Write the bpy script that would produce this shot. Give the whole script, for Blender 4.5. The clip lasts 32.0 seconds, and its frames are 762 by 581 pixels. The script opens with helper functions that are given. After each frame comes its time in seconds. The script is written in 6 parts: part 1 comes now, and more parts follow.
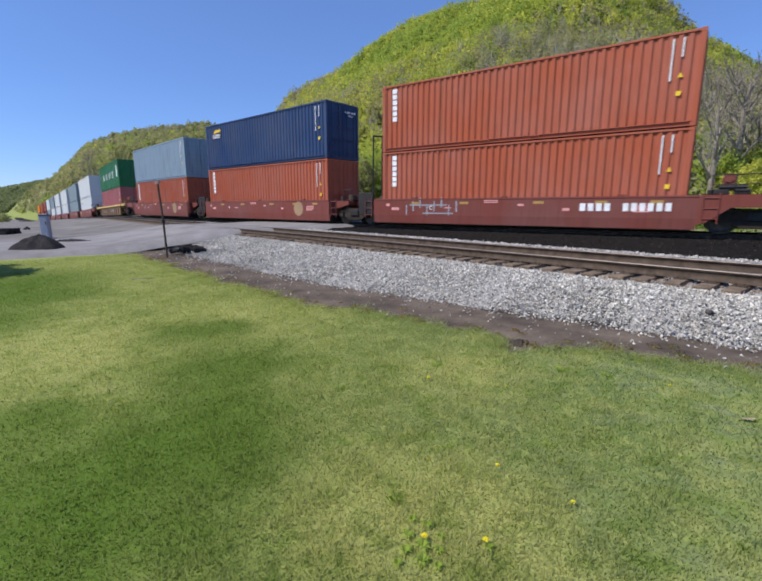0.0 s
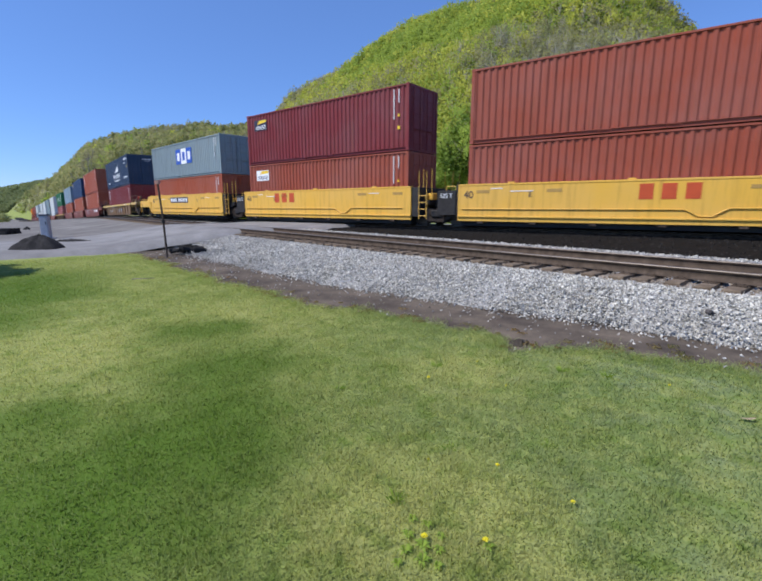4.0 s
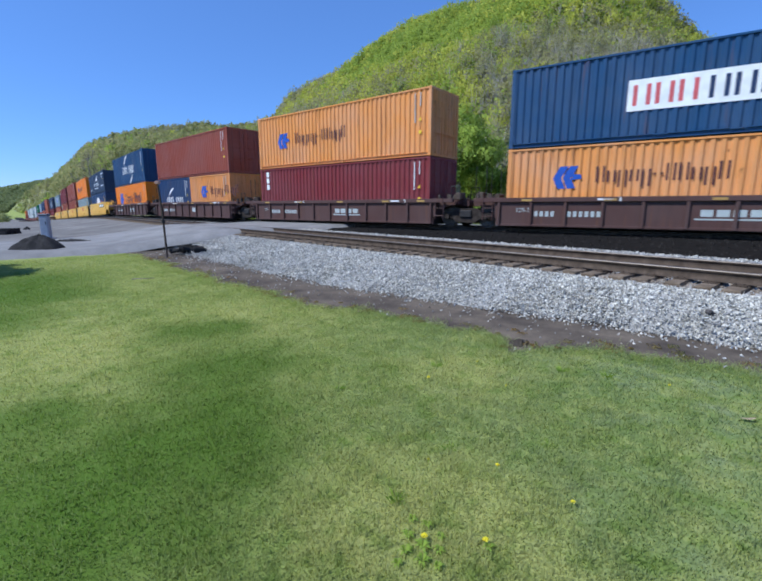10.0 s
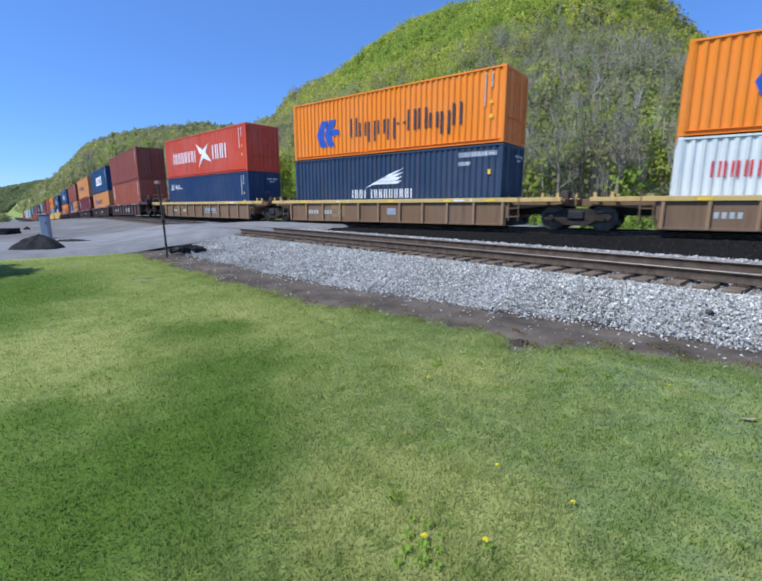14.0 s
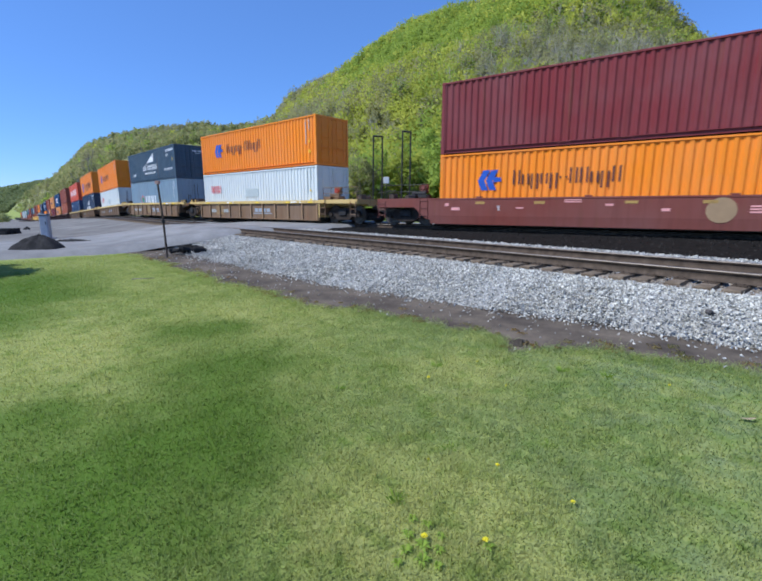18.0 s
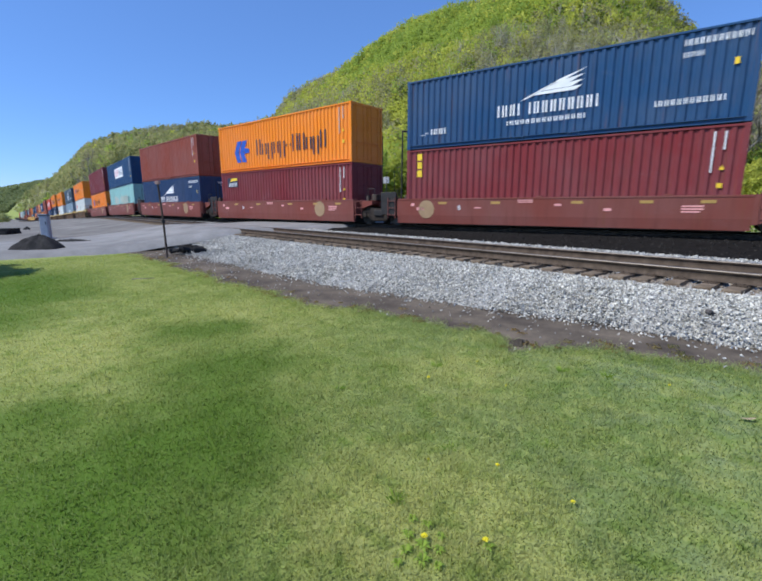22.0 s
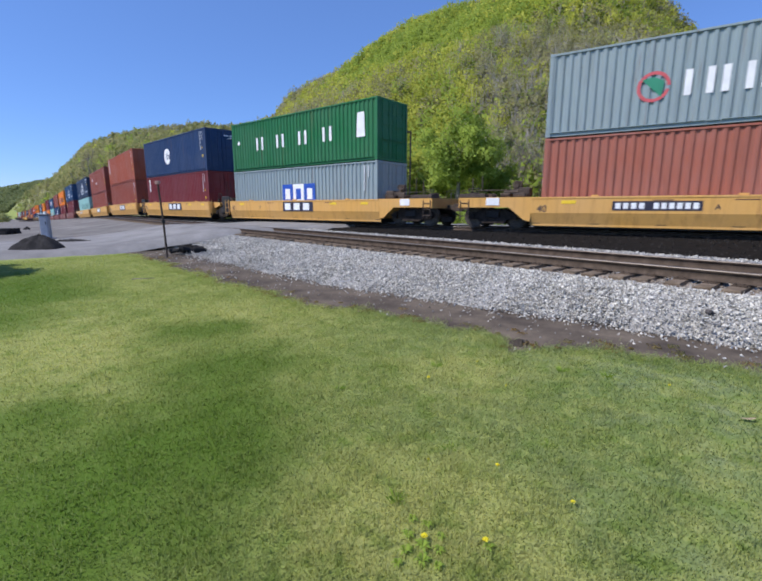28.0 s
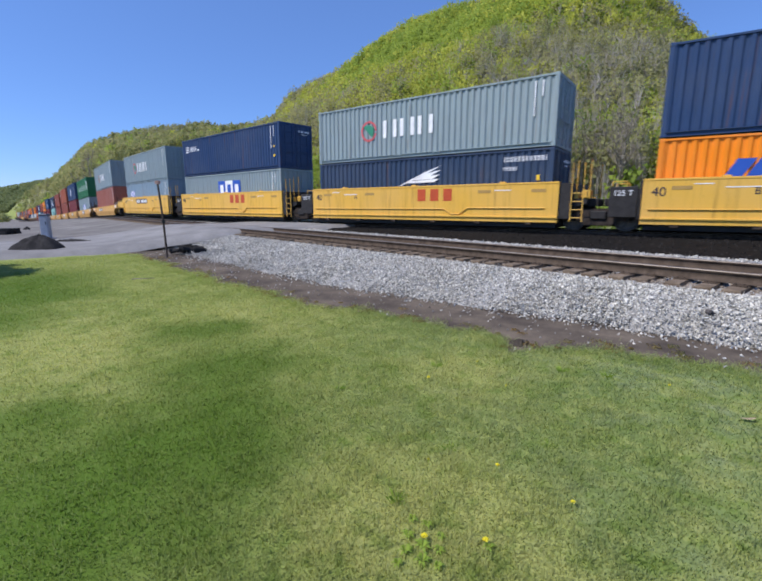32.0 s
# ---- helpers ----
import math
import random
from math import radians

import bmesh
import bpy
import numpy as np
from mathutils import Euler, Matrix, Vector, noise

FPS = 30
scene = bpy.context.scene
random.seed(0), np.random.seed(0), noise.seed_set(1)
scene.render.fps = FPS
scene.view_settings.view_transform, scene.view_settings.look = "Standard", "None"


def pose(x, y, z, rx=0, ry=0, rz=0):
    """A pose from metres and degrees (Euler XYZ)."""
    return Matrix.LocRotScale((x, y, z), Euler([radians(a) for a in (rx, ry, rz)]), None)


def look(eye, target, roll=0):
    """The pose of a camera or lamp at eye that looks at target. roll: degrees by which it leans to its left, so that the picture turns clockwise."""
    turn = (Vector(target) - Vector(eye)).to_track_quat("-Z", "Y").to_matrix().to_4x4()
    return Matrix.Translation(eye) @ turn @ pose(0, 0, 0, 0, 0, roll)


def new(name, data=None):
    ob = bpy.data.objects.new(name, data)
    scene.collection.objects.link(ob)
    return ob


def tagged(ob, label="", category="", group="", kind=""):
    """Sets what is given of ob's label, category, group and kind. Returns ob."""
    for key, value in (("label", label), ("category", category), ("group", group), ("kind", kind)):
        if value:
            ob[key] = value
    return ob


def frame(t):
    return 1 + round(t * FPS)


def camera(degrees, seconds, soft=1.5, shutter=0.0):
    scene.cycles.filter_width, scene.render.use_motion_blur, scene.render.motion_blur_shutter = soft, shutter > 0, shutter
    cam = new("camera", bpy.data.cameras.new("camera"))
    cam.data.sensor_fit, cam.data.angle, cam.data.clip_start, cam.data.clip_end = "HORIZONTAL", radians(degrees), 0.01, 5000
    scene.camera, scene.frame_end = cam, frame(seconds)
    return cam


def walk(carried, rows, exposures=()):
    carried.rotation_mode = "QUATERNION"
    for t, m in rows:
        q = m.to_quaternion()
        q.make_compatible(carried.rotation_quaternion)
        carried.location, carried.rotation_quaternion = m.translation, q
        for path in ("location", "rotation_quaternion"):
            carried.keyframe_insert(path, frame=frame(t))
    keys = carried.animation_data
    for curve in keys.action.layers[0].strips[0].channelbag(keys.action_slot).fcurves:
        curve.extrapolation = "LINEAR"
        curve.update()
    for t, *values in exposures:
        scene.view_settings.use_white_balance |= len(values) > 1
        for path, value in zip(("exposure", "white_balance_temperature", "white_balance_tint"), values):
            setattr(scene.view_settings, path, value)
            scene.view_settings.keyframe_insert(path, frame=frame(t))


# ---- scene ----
# A freight train of stacked containers passes a camera that stands on a lawn beside the line.
# The camera looks along +y; the train's rail top lies at z = LINE_Z.
EYE = (0.0, 0.0, 0.75)
DOWN = 10.84
cam = camera(82.1, 32.0, soft=2.0, shutter=0.12)
STAND = pose(*EYE, 90 - DOWN, 0, 0)
# the white balance wanders a little as coloured containers fill the view
WHITE = [(0, 6550), (3, 6450), (6, 5500), (7, 6250), (8, 6150), (9, 5450), (10, 5450), (11, 5850), (12, 6250), (13, 6250), (14, 5520), (16, 5700), (17, 5750), (18, 5560), (19, 6550), (20, 6800),
         (21, 5780), (22, 5880), (23, 6500), (24, 6780), (25, 6600), (28, 6250), (32, 6250)]
LIFT = {14: 0.06, 16: 0.06, 17: 0.06, 18: 0.06, 22: 0.06}
walk(cam, [(0.0, STAND), (32.0, STAND)], [(t, LIFT.get(t, 0.0), k, 16) if k > 6000 else (t, LIFT.get(t, 0.0), k + 200, 10) for t, k in WHITE])

# ---------------------------------------------------------------- sky and sun
TO_SUN = Vector((-0.60, -0.22, 0.77)).normalized()
world = bpy.data.worlds.new("sky")
scene.world = world
world.use_nodes = True
wn = world.node_tree
sky = wn.nodes.new("ShaderNodeTexSky")
sky.sky_type = "NISHITA"
sky.sun_disc = False
sky.sun_elevation = math.asin(TO_SUN.z)
sky.sun_rotation = math.atan2(TO_SUN.x, TO_SUN.y)
sky.air_density, sky.dust_density, sky.ozone_density = 0.9, 0.02, 9.0
clear = wn.nodes.new("ShaderNodeMix")
clear.data_type, clear.blend_type = "RGBA", "MULTIPLY"
clear.inputs[0].default_value = 1.0
clear.inputs[7].default_value = (0.92, 0.99, 1.12, 1)
wn.links.new(sky.outputs[0], clear.inputs[6])
even = wn.nodes.new("ShaderNodeMix")
even.data_type = "RGBA"
even.inputs[0].default_value = 0.3
even.inputs[7].default_value = (1.30, 2.45, 5.2, 1)
wn.links.new(clear.outputs[2], even.inputs[6])
wn.links.new(even.outputs[2], wn.nodes["Background"].inputs[0])
wn.nodes["Background"].inputs[1].default_value = 0.149
sun = new("sun", bpy.data.lights.new("sun", "SUN"))
sun.data.energy, sun.data.angle, sun.data.color = 4.7, radians(0.5), (1.0, 0.95, 0.86)
sun.matrix_world = look((0, 0, 60), Vector((0, 0, 60)) - TO_SUN)


# ---------------------------------------------------------------- materials
def nodes(name):
    m = bpy.data.materials.new(name)
    m.use_nodes = True
    nt = m.node_tree
    return m, nt, nt.nodes["Principled BSDF"]


def add(nt, kind, **props):
    n = nt.nodes.new(kind)
    for key, value in props.items():
        n.inputs[key].default_value = value
    return n


def mixed(nt, fac, a, b, blend="MIX"):
    n = nt.nodes.new("ShaderNodeMix")
    n.data_type, n.blend_type = "RGBA", blend
    for slot, value in ((0, fac), (6, a), (7, b)):
        if isinstance(value, (int, float)):
            n.inputs[slot].default_value = value
        elif isinstance(value, tuple):
            n.inputs[slot].default_value = (*value, 1) if len(value) == 3 else value
        else:
            nt.links.new(value, n.inputs[slot])
    return n.outputs[2]


def ramp(nt, value, lo, hi, a=0.0, b=1.0):
    n = nt.nodes.new("ShaderNodeMapRange")
    for slot, v in ((1, lo), (2, hi), (3, a), (4, b)):
        n.inputs[slot].default_value = v
    nt.links.new(value, n.inputs[0])
    return n.outputs[0]


def noise_of(nt, coord, scale, detail=3.0, stretch=None, rough=0.55):
    if stretch:
        mp = add(nt, "ShaderNodeMapping")
        mp.inputs["Scale"].default_value = stretch
        nt.links.new(coord, mp.inputs[0])
        coord = mp.outputs[0]
    n = add(nt, "ShaderNodeTexNoise", Scale=scale, Detail=detail, Roughness=rough)
    nt.links.new(coord, n.inputs["Vector"])
    return n.outputs[0]


def place_of(nt, world_space=False):
    """Object coordinates shifted by the object's random number, or world coordinates."""
    if world_space:
        return nt.nodes.new("ShaderNodeNewGeometry").outputs["Position"]
    tc, oi = nt.nodes.new("ShaderNodeTexCoord"), nt.nodes.new("ShaderNodeObjectInfo")
    sc = nt.nodes.new("ShaderNodeVectorMath")
    sc.operation = "MULTIPLY_ADD"
    sc.inputs[1].default_value = (37.0, 23.0, 11.0)
    nt.links.new(oi.outputs["Random"], sc.inputs[0])
    nt.links.new(tc.outputs["Object"], sc.inputs[2])
    return sc.outputs[0]


def bumped(nt, bsdf, height, strength, distance=0.01):
    b = add(nt, "ShaderNodeBump", Strength=strength, Distance=distance)
    nt.links.new(height, b.inputs["Height"])
    nt.links.new(b.outputs[0], bsdf.inputs["Normal"])


def paint(name, color, fade=0.25, rust=0.10, grime=0.25, rough=0.5):
    """Weathered paint on steel: patchy fading, streaks of dirt that run down, specks of rust."""
    m, nt, bsdf = nodes(name)
    co = place_of(nt)
    pale = tuple(min(1.0, c * 0.72 + 0.16 * (0.3 + 0.7 * max(color))) for c in color)
    dark = tuple(c * 0.55 + 0.01 for c in color)
    big = ramp(nt, noise_of(nt, co, 0.5, 4), 0.35, 0.7, 0.0, fade * 1.6)
    c = mixed(nt, big, color, pale)
    streak = ramp(nt, noise_of(nt, co, 2.6, 5, (2.2, 2.2, 0.16), 0.65), 0.50, 0.78, 0.0, grime * 1.7)
    c = mixed(nt, streak, c, dark)
    fine = ramp(nt, noise_of(nt, co, 26.0, 3), 0.3, 0.7, 0.0, 0.12)
    c = mixed(nt, fine, c, dark)
    spots = ramp(nt, noise_of(nt, co, 5.0, 6, (1.0, 1.0, 0.35), 0.7), 0.66, 0.74, 0.0, min(1.0, rust * 5))
    c = mixed(nt, spots, c, (0.11, 0.045, 0.02))
    runs = ramp(nt, noise_of(nt, co, 3.4, 4, (1.6, 1.6, 0.09), 0.6), 0.60, 0.72, 0.0, min(0.75, rust * 4.5))
    c = mixed(nt, runs, c, (0.16, 0.070, 0.032))
    scuff = ramp(nt, noise_of(nt, co, 1.3, 6, (0.7, 0.7, 1.6), 0.75), 0.62, 0.70, 0.0, fade * 1.1)
    c = mixed(nt, scuff, c, pale)
    nt.links.new(c, bsdf.inputs["Base Color"])
    nt.links.new(ramp(nt, streak, 0.0, 1.0, rough, 0.85), bsdf.inputs["Roughness"])
    bsdf.inputs["Specular IOR Level"].default_value = 0.2
    bumped(nt, bsdf, noise_of(nt, co, 9.0, 3), 0.12)
    return m


def plain(name, color, rough=0.6, metal=0.0, vary=0.3, scale=6.0, bump=0.15, world_space=False, second=None):
    m, nt, bsdf = nodes(name)
    co = place_of(nt, world_space)
    a = tuple(c * (1 - vary) for c in color)
    b = second or tuple(min(1.0, c * (1 + vary)) for c in color)
    c = mixed(nt, ramp(nt, noise_of(nt, co, scale, 5), 0.3, 0.7), a, b)
    c = mixed(nt, ramp(nt, noise_of(nt, co, scale * 9, 3), 0.35, 0.75, 0.0, vary), c, tuple(x * 0.5 for x in color))
    nt.links.new(c, bsdf.inputs["Base Color"])
    bsdf.inputs["Roughness"].default_value, bsdf.inputs["Metallic"].default_value = rough, metal
    bsdf.inputs["Specular IOR Level"].default_value = 0.1 if rough > 0.8 else 0.4
    if bump:
        bumped(nt, bsdf, noise_of(nt, co, scale * 5, 4), bump)
    return m


PAINTS = {
    "brick": (0.40, 0.098, 0.045), "red_brown": (0.305, 0.073, 0.042), "maroon": (0.20, 0.030, 0.034),
    "orange": (0.86, 0.25, 0.012), "faded_orange": (0.74, 0.30, 0.075), "navy": (0.030, 0.056, 0.108),
    "mid_blue": (0.016, 0.067, 0.165), "deep_blue": (0.023, 0.056, 0.14), "grey": (0.262, 0.335, 0.350),
    "blue_grey": (0.26, 0.36, 0.43), "red": (0.68, 0.088, 0.036), "teal": (0.33, 0.60, 0.56),
    "green": (0.016, 0.16, 0.055), "white": (0.68, 0.715, 0.685), "slate": (0.06, 0.10, 0.14),
    "rose": (0.36, 0.11, 0.11), "faded_brick": (0.36, 0.125, 0.085),
}
WORN = {"teal": (0.3, 0.35, 0.45, 0.6), "faded_orange": (0.45, 0.16, 0.45, 0.6), "orange": (0.15, 0.03, 0.15, 0.45),
        "white": (0.1, 0.05, 0.25, 0.5)}
BOX = {k: paint("container_paint_" + k, c, *WORN.get(k, (0.32, 0.09, 0.40, 0.5))) for k, c in PAINTS.items()}
INK = {k: plain("lettering_" + k, c, 0.55, vary=0.10, scale=3.0, bump=0.05) for k, c in {
    "white": (0.80, 0.82, 0.82), "blue": (0.02, 0.085, 0.42), "navy": (0.012, 0.03, 0.09), "red": (0.62, 0.03, 0.04),
    "dark": (0.03, 0.03, 0.05), "brown": (0.10, 0.035, 0.03), "yellow": (0.80, 0.55, 0.03), "green": (0.03, 0.24, 0.14),
    "orange_red": (0.50, 0.075, 0.02), "grey": (0.42, 0.47, 0.46), "dull_red": (0.55, 0.10, 0.11),
    "ochre": (0.40, 0.25, 0.07), "dull_ochre": (0.27, 0.17, 0.07), "buff": (0.33, 0.22, 0.12), "teal_grey": (0.10, 0.24, 0.22), "pink": (0.75, 0.35, 0.33), "steel": (0.30, 0.34, 0.38), "cream": (0.50, 0.53, 0.46)}.items()}
CAR = {"yellow": paint("car_yellow", (0.73, 0.425, 0.062), 0.22, 0.07, 0.4, 0.5),
       "amber": paint("car_amber", (0.66, 0.365, 0.095), 0.25, 0.07, 0.4, 0.55),
       "umber": paint("car_umber", (0.088, 0.045, 0.038), 0.25, 0.10, 0.35, 0.6),
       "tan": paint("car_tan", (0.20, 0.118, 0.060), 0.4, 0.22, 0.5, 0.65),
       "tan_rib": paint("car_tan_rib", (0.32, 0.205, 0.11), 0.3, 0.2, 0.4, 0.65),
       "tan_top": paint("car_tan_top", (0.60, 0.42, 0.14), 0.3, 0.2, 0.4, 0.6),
       "oxide": paint("car_oxide", (0.19, 0.050, 0.036), 0.3, 0.10, 0.35, 0.55)}
BLACK = plain("grimy_black_steel", (0.022, 0.020, 0.019), 0.65, vary=0.5)
RUSTY = plain("rusty_underframe", (0.075, 0.055, 0.042), 0.8, vary=0.5)
WHEEL = plain("wheel_steel", (0.10, 0.085, 0.07), 0.55, 0.6, vary=0.4)
RAIL_TOP = plain("dull_rail_head", (0.20, 0.175, 0.15), 0.5, 0.8, vary=0.25, scale=2.0, bump=0.05)
RAIL_SIDE = plain("rusty_rail_web", (0.088, 0.066, 0.049), 0.85, vary=0.4, world_space=True)
TIMBER = plain("weathered_tie_timber", (0.17, 0.125, 0.085), 0.9, vary=0.45, scale=3.0, bump=0.5, second=(0.27, 0.21, 0.15))


# ---------------------------------------------------------------- mesh building
class Shape:
    """Collects verts and faces, then becomes one mesh."""

    def __init__(self):
        self.v, self.f, self.smooth = [], [], False

    def poly(self, pts, flip=False):
        n = len(self.v)
        self.v.extend(pts)
        idx = list(range(n, n + len(pts)))
        self.f.append(idx[::-1] if flip else idx)

    def box(self, x0, x1, y0, y1, z0, z1, bev=0.0):
        """A box, its edges along x, y and z chamfered by bev."""
        n = len(self.v)
        if bev <= 0:
            self.v += [(x, y, z) for z in (z0, z1) for y in (y0, y1) for x in (x0, x1)]
            for q in ((0, 2, 3, 1), (4, 5, 7, 6), (0, 1, 5, 4), (2, 6, 7, 3), (0, 4, 6, 2), (1, 3, 7, 5)):
                self.f.append([n + i for i in q])
            return self
        cx, cy, cz = (x0 + x1) / 2, (y0 + y1) / 2, (z0 + z1) / 2
        hx, hy, hz = (x1 - x0) / 2, (y1 - y0) / 2, (z1 - z0) / 2
        b = min(bev, hx * 0.9, hy * 0.9, hz * 0.9)
        key = {}
        for sx in (-1, 1):
            for sy in (-1, 1):
                for sz in (-1, 1):
                    for ax in range(3):
                        h = [hx - b, hy - b, hz - b]
                        h[ax] += b
                        key[sx, sy, sz, ax] = len(self.v)
                        self.v.append((cx + sx * h[0], cy + sy * h[1], cz + sz * h[2]))
        for ax in range(3):
            for s in (-1, 1):
                o = [i for i in range(3) if i != ax]
                ring = []
                for a, c in ((-1, -1), (1, -1), (1, 1), (-1, 1)):
                    k = [0, 0, 0]
                    k[ax], k[o[0]], k[o[1]] = s, a, c
                    ring.append(key[(*k, ax)])
                self.f.append(ring if (s > 0) == (ax != 1) else ring[::-1])
        for ax in range(3):
            o = [i for i in range(3) if i != ax]
            for a in (-1, 1):
                for c in (-1, 1):
                    def at(s, which):
                        k = [0, 0, 0]
                        k[ax], k[o[0]], k[o[1]] = s, a, c
                        return key[(*k, which)]
                    self.f.append([at(-1, o[0]), at(1, o[0]), at(1, o[1]), at(-1, o[1])])
        for sx in (-1, 1):
            for sy in (-1, 1):
                for sz in (-1, 1):
                    self.f.append([key[sx, sy, sz, i] for i in range(3)])
        return self

    def tube(self, a, b, r, n=8, r2=None):
        a, b = Vector(a), Vector(b)
        q = (b - a).to_track_quat("Z", "Y")
        base = len(self.v)
        for p, rr in ((a, r), (b, r if r2 is None else r2)):
            for i in range(n):
                w = q @ Vector((rr * math.cos(2 * math.pi * i / n), rr * math.sin(2 * math.pi * i / n), 0))
                self.v.append(tuple(p + w))
        for i in range(n):
            j = (i + 1) % n
            self.f.append([base + i, base + j, base + n + j, base + n + i])
        self.f.append([base + i for i in range(n)][::-1])
        self.f.append([base + n + i for i in range(n)])
        return self

    def path(self, pts, r, n=6):
        for a, b in zip(pts, pts[1:]):
            self.tube(a, b, r, n)
        return self

    def prism(self, outline, y0, y1):
        """An outline in (x, z), counter-clockwise seen from -y, given thickness from y0 to y1."""
        n, k = len(self.v), len(outline)
        self.v += [(x, y0, z) for x, z in outline] + [(x, y1, z) for x, z in outline]
        self.f.append(list(range(n, n + k)))
        self.f.append(list(range(n + k, n + 2 * k))[::-1])
        for i in range(k):
            j = (i + 1) % k
            self.f.append([n + j, n + i, n + k + i, n + k + j])
        return self

    def sweep(self, section, xs):
        """A section in (y, z) swept along x."""
        n, k = len(self.v), len(section)
        for x in xs:
            self.v += [(x, y, z) for y, z in section]
        for s in range(len(xs) - 1):
            for i in range(k):
                j = (i + 1) % k
                self.f.append([n + s * k + i, n + s * k + j, n + (s + 1) * k + j, n + (s + 1) * k + i])
        self.f.append([n + i for i in range(k)][::-1])
        self.f.append([n + (len(xs) - 1) * k + i for i in range(k)])
        return self

    def mesh(self, name, material=None):
        me = bpy.data.meshes.new(name)
        me.from_pydata([tuple(p) for p in self.v], [], self.f)
        bm = bmesh.new()
        bm.from_mesh(me)
        bmesh.ops.recalc_face_normals(bm, faces=bm.faces)
        bm.to_mesh(me)
        bm.free()
        if self.smooth:
            me.polygons.foreach_set("use_smooth", [True] * len(me.polygons))
        me.materials.append(material)
        return me


def part(name, shape, material, parent=None, label="", at=None):
    """Links one mesh object under a thing or a part. shape: a Shape, or a mesh that several share."""
    me = shape.mesh(name, material) if isinstance(shape, Shape) else shape
    ob = new(name, me)
    if material is not None and me.materials[0] is not material:
        ob.material_slots[0].link = "OBJECT"
        ob.material_slots[0].material = material
    if parent is not None:
        ob.parent = parent
    if at is not None:
        ob.matrix_basis = at
    if label:
        tagged(ob, label)
    return ob


def quick(name, verts, faces, material):
    """One mesh from numpy arrays: verts (n, 3), or (n, 6) with normals, faces (m, 3) or (m, 4)."""
    verts, faces = np.asarray(verts, dtype=np.float32), np.asarray(faces, dtype=np.int32)
    turned = verts[:, 3:] if verts.shape[1] == 6 else None
    verts = np.ascontiguousarray(verts[:, :3])
    me = bpy.data.meshes.new(name)
    k = faces.shape[1]
    me.vertices.add(len(verts))
    me.vertices.foreach_set("co", verts.ravel())
    me.loops.add(faces.size)
    me.loops.foreach_set("vertex_index", faces.ravel())
    me.polygons.add(len(faces))
    me.polygons.foreach_set("loop_start", np.arange(len(faces), dtype=np.int32) * k)
    me.update(calc_edges=True)
    me.validate()
    if turned is not None:
        me.normals_split_custom_set_from_vertices(turned)
    me.materials.append(material)
    return me


# ---------------------------------------------------------------- plan of the lines
# Along the lines (A) and away from the camera (N); the near line is straight, the train's bends away on the right.
HEAD = radians(-49.0)
A, N = np.array([math.cos(HEAD), math.sin(HEAD)]), np.array([-math.sin(HEAD), math.cos(HEAD)])
NEAR_P, NEAR_Z = 8.95, -0.20
LINE_Z = -0.12
FACE = 1.22
_g = np.linspace(-900.0, 700.0, 6401)
_h = radians(-49.845) + 0.0055 * (np.clip(_g, -40.0, 34.0) + 40.0)
_x, _y = np.cumsum(np.cos(_h)) * 0.25, np.cumsum(np.sin(_h)) * 0.25
_x, _y = _x - np.interp(0, _g, _x), _y - np.interp(0, _g, _y) + 21.90


def line(u):
    """Place and heading of the train's track centre at u metres along it."""
    h = float(np.interp(u, _g, _h))
    return float(np.interp(u, _g, _x)) - FACE * math.sin(h), float(np.interp(u, _g, _y)) + FACE * math.cos(h), h


def fall(x, y):
    """How far the valley and the lines in it have fallen at a place: level past the crossing, then a long easy grade down to the left."""
    d = np.maximum(0.0, -46.0 - (np.asarray(x) * A[0] + np.asarray(y) * A[1]))
    d = 0.034 * d * d / (d + 16.0)
    return 16.0 * (1 - np.exp(-d / 16.0))


def line_z(u):
    """Height of the train's rail and its grade, in degrees, at u metres along it."""
    (x0, y0, _), (x1, y1, _) = line(u - 4.0), line(u + 4.0)
    f0, f1 = float(fall(x0, y0)), float(fall(x1, y1))
    return LINE_Z - (f0 + f1) / 2, -math.degrees(math.atan((f0 - f1) / 8.0))


def spot(a, p):
    """The plan's (x, y) from metres along and away."""
    w = A * a + N * p
    return float(w[0]), float(w[1])


# ---------------------------------------------------------------- ground and hills
AZ = [-180, -110, -60, -44, -40.3, -36, -32.7, -28, -22, -17, -13, -10.8, -5, 0.3, 5, 8.9, 15, 22, 28, 33.3, 38.9, 46, 60, 80, 180]
RISE = [2, 2, 0.8, 0.9, 1.45, 3.1, 6.6, 8.2, 9.4, 9.3, 10.5, 12.7, 16.0, 19, 21, 22.3, 24, 24.5, 22, 16.8, 12.7, 9, 5, 2, 2]
REACH = [900, 900, 1100, 1200, 1100, 900, 760, 700, 640, 560, 420, 350, 330, 320, 315, 310, 305, 300, 305, 320, 340, 400, 500, 800, 900]


def smooth(x):
    x = np.clip(x, 0, 1)
    return x * x * (3 - 2 * x)


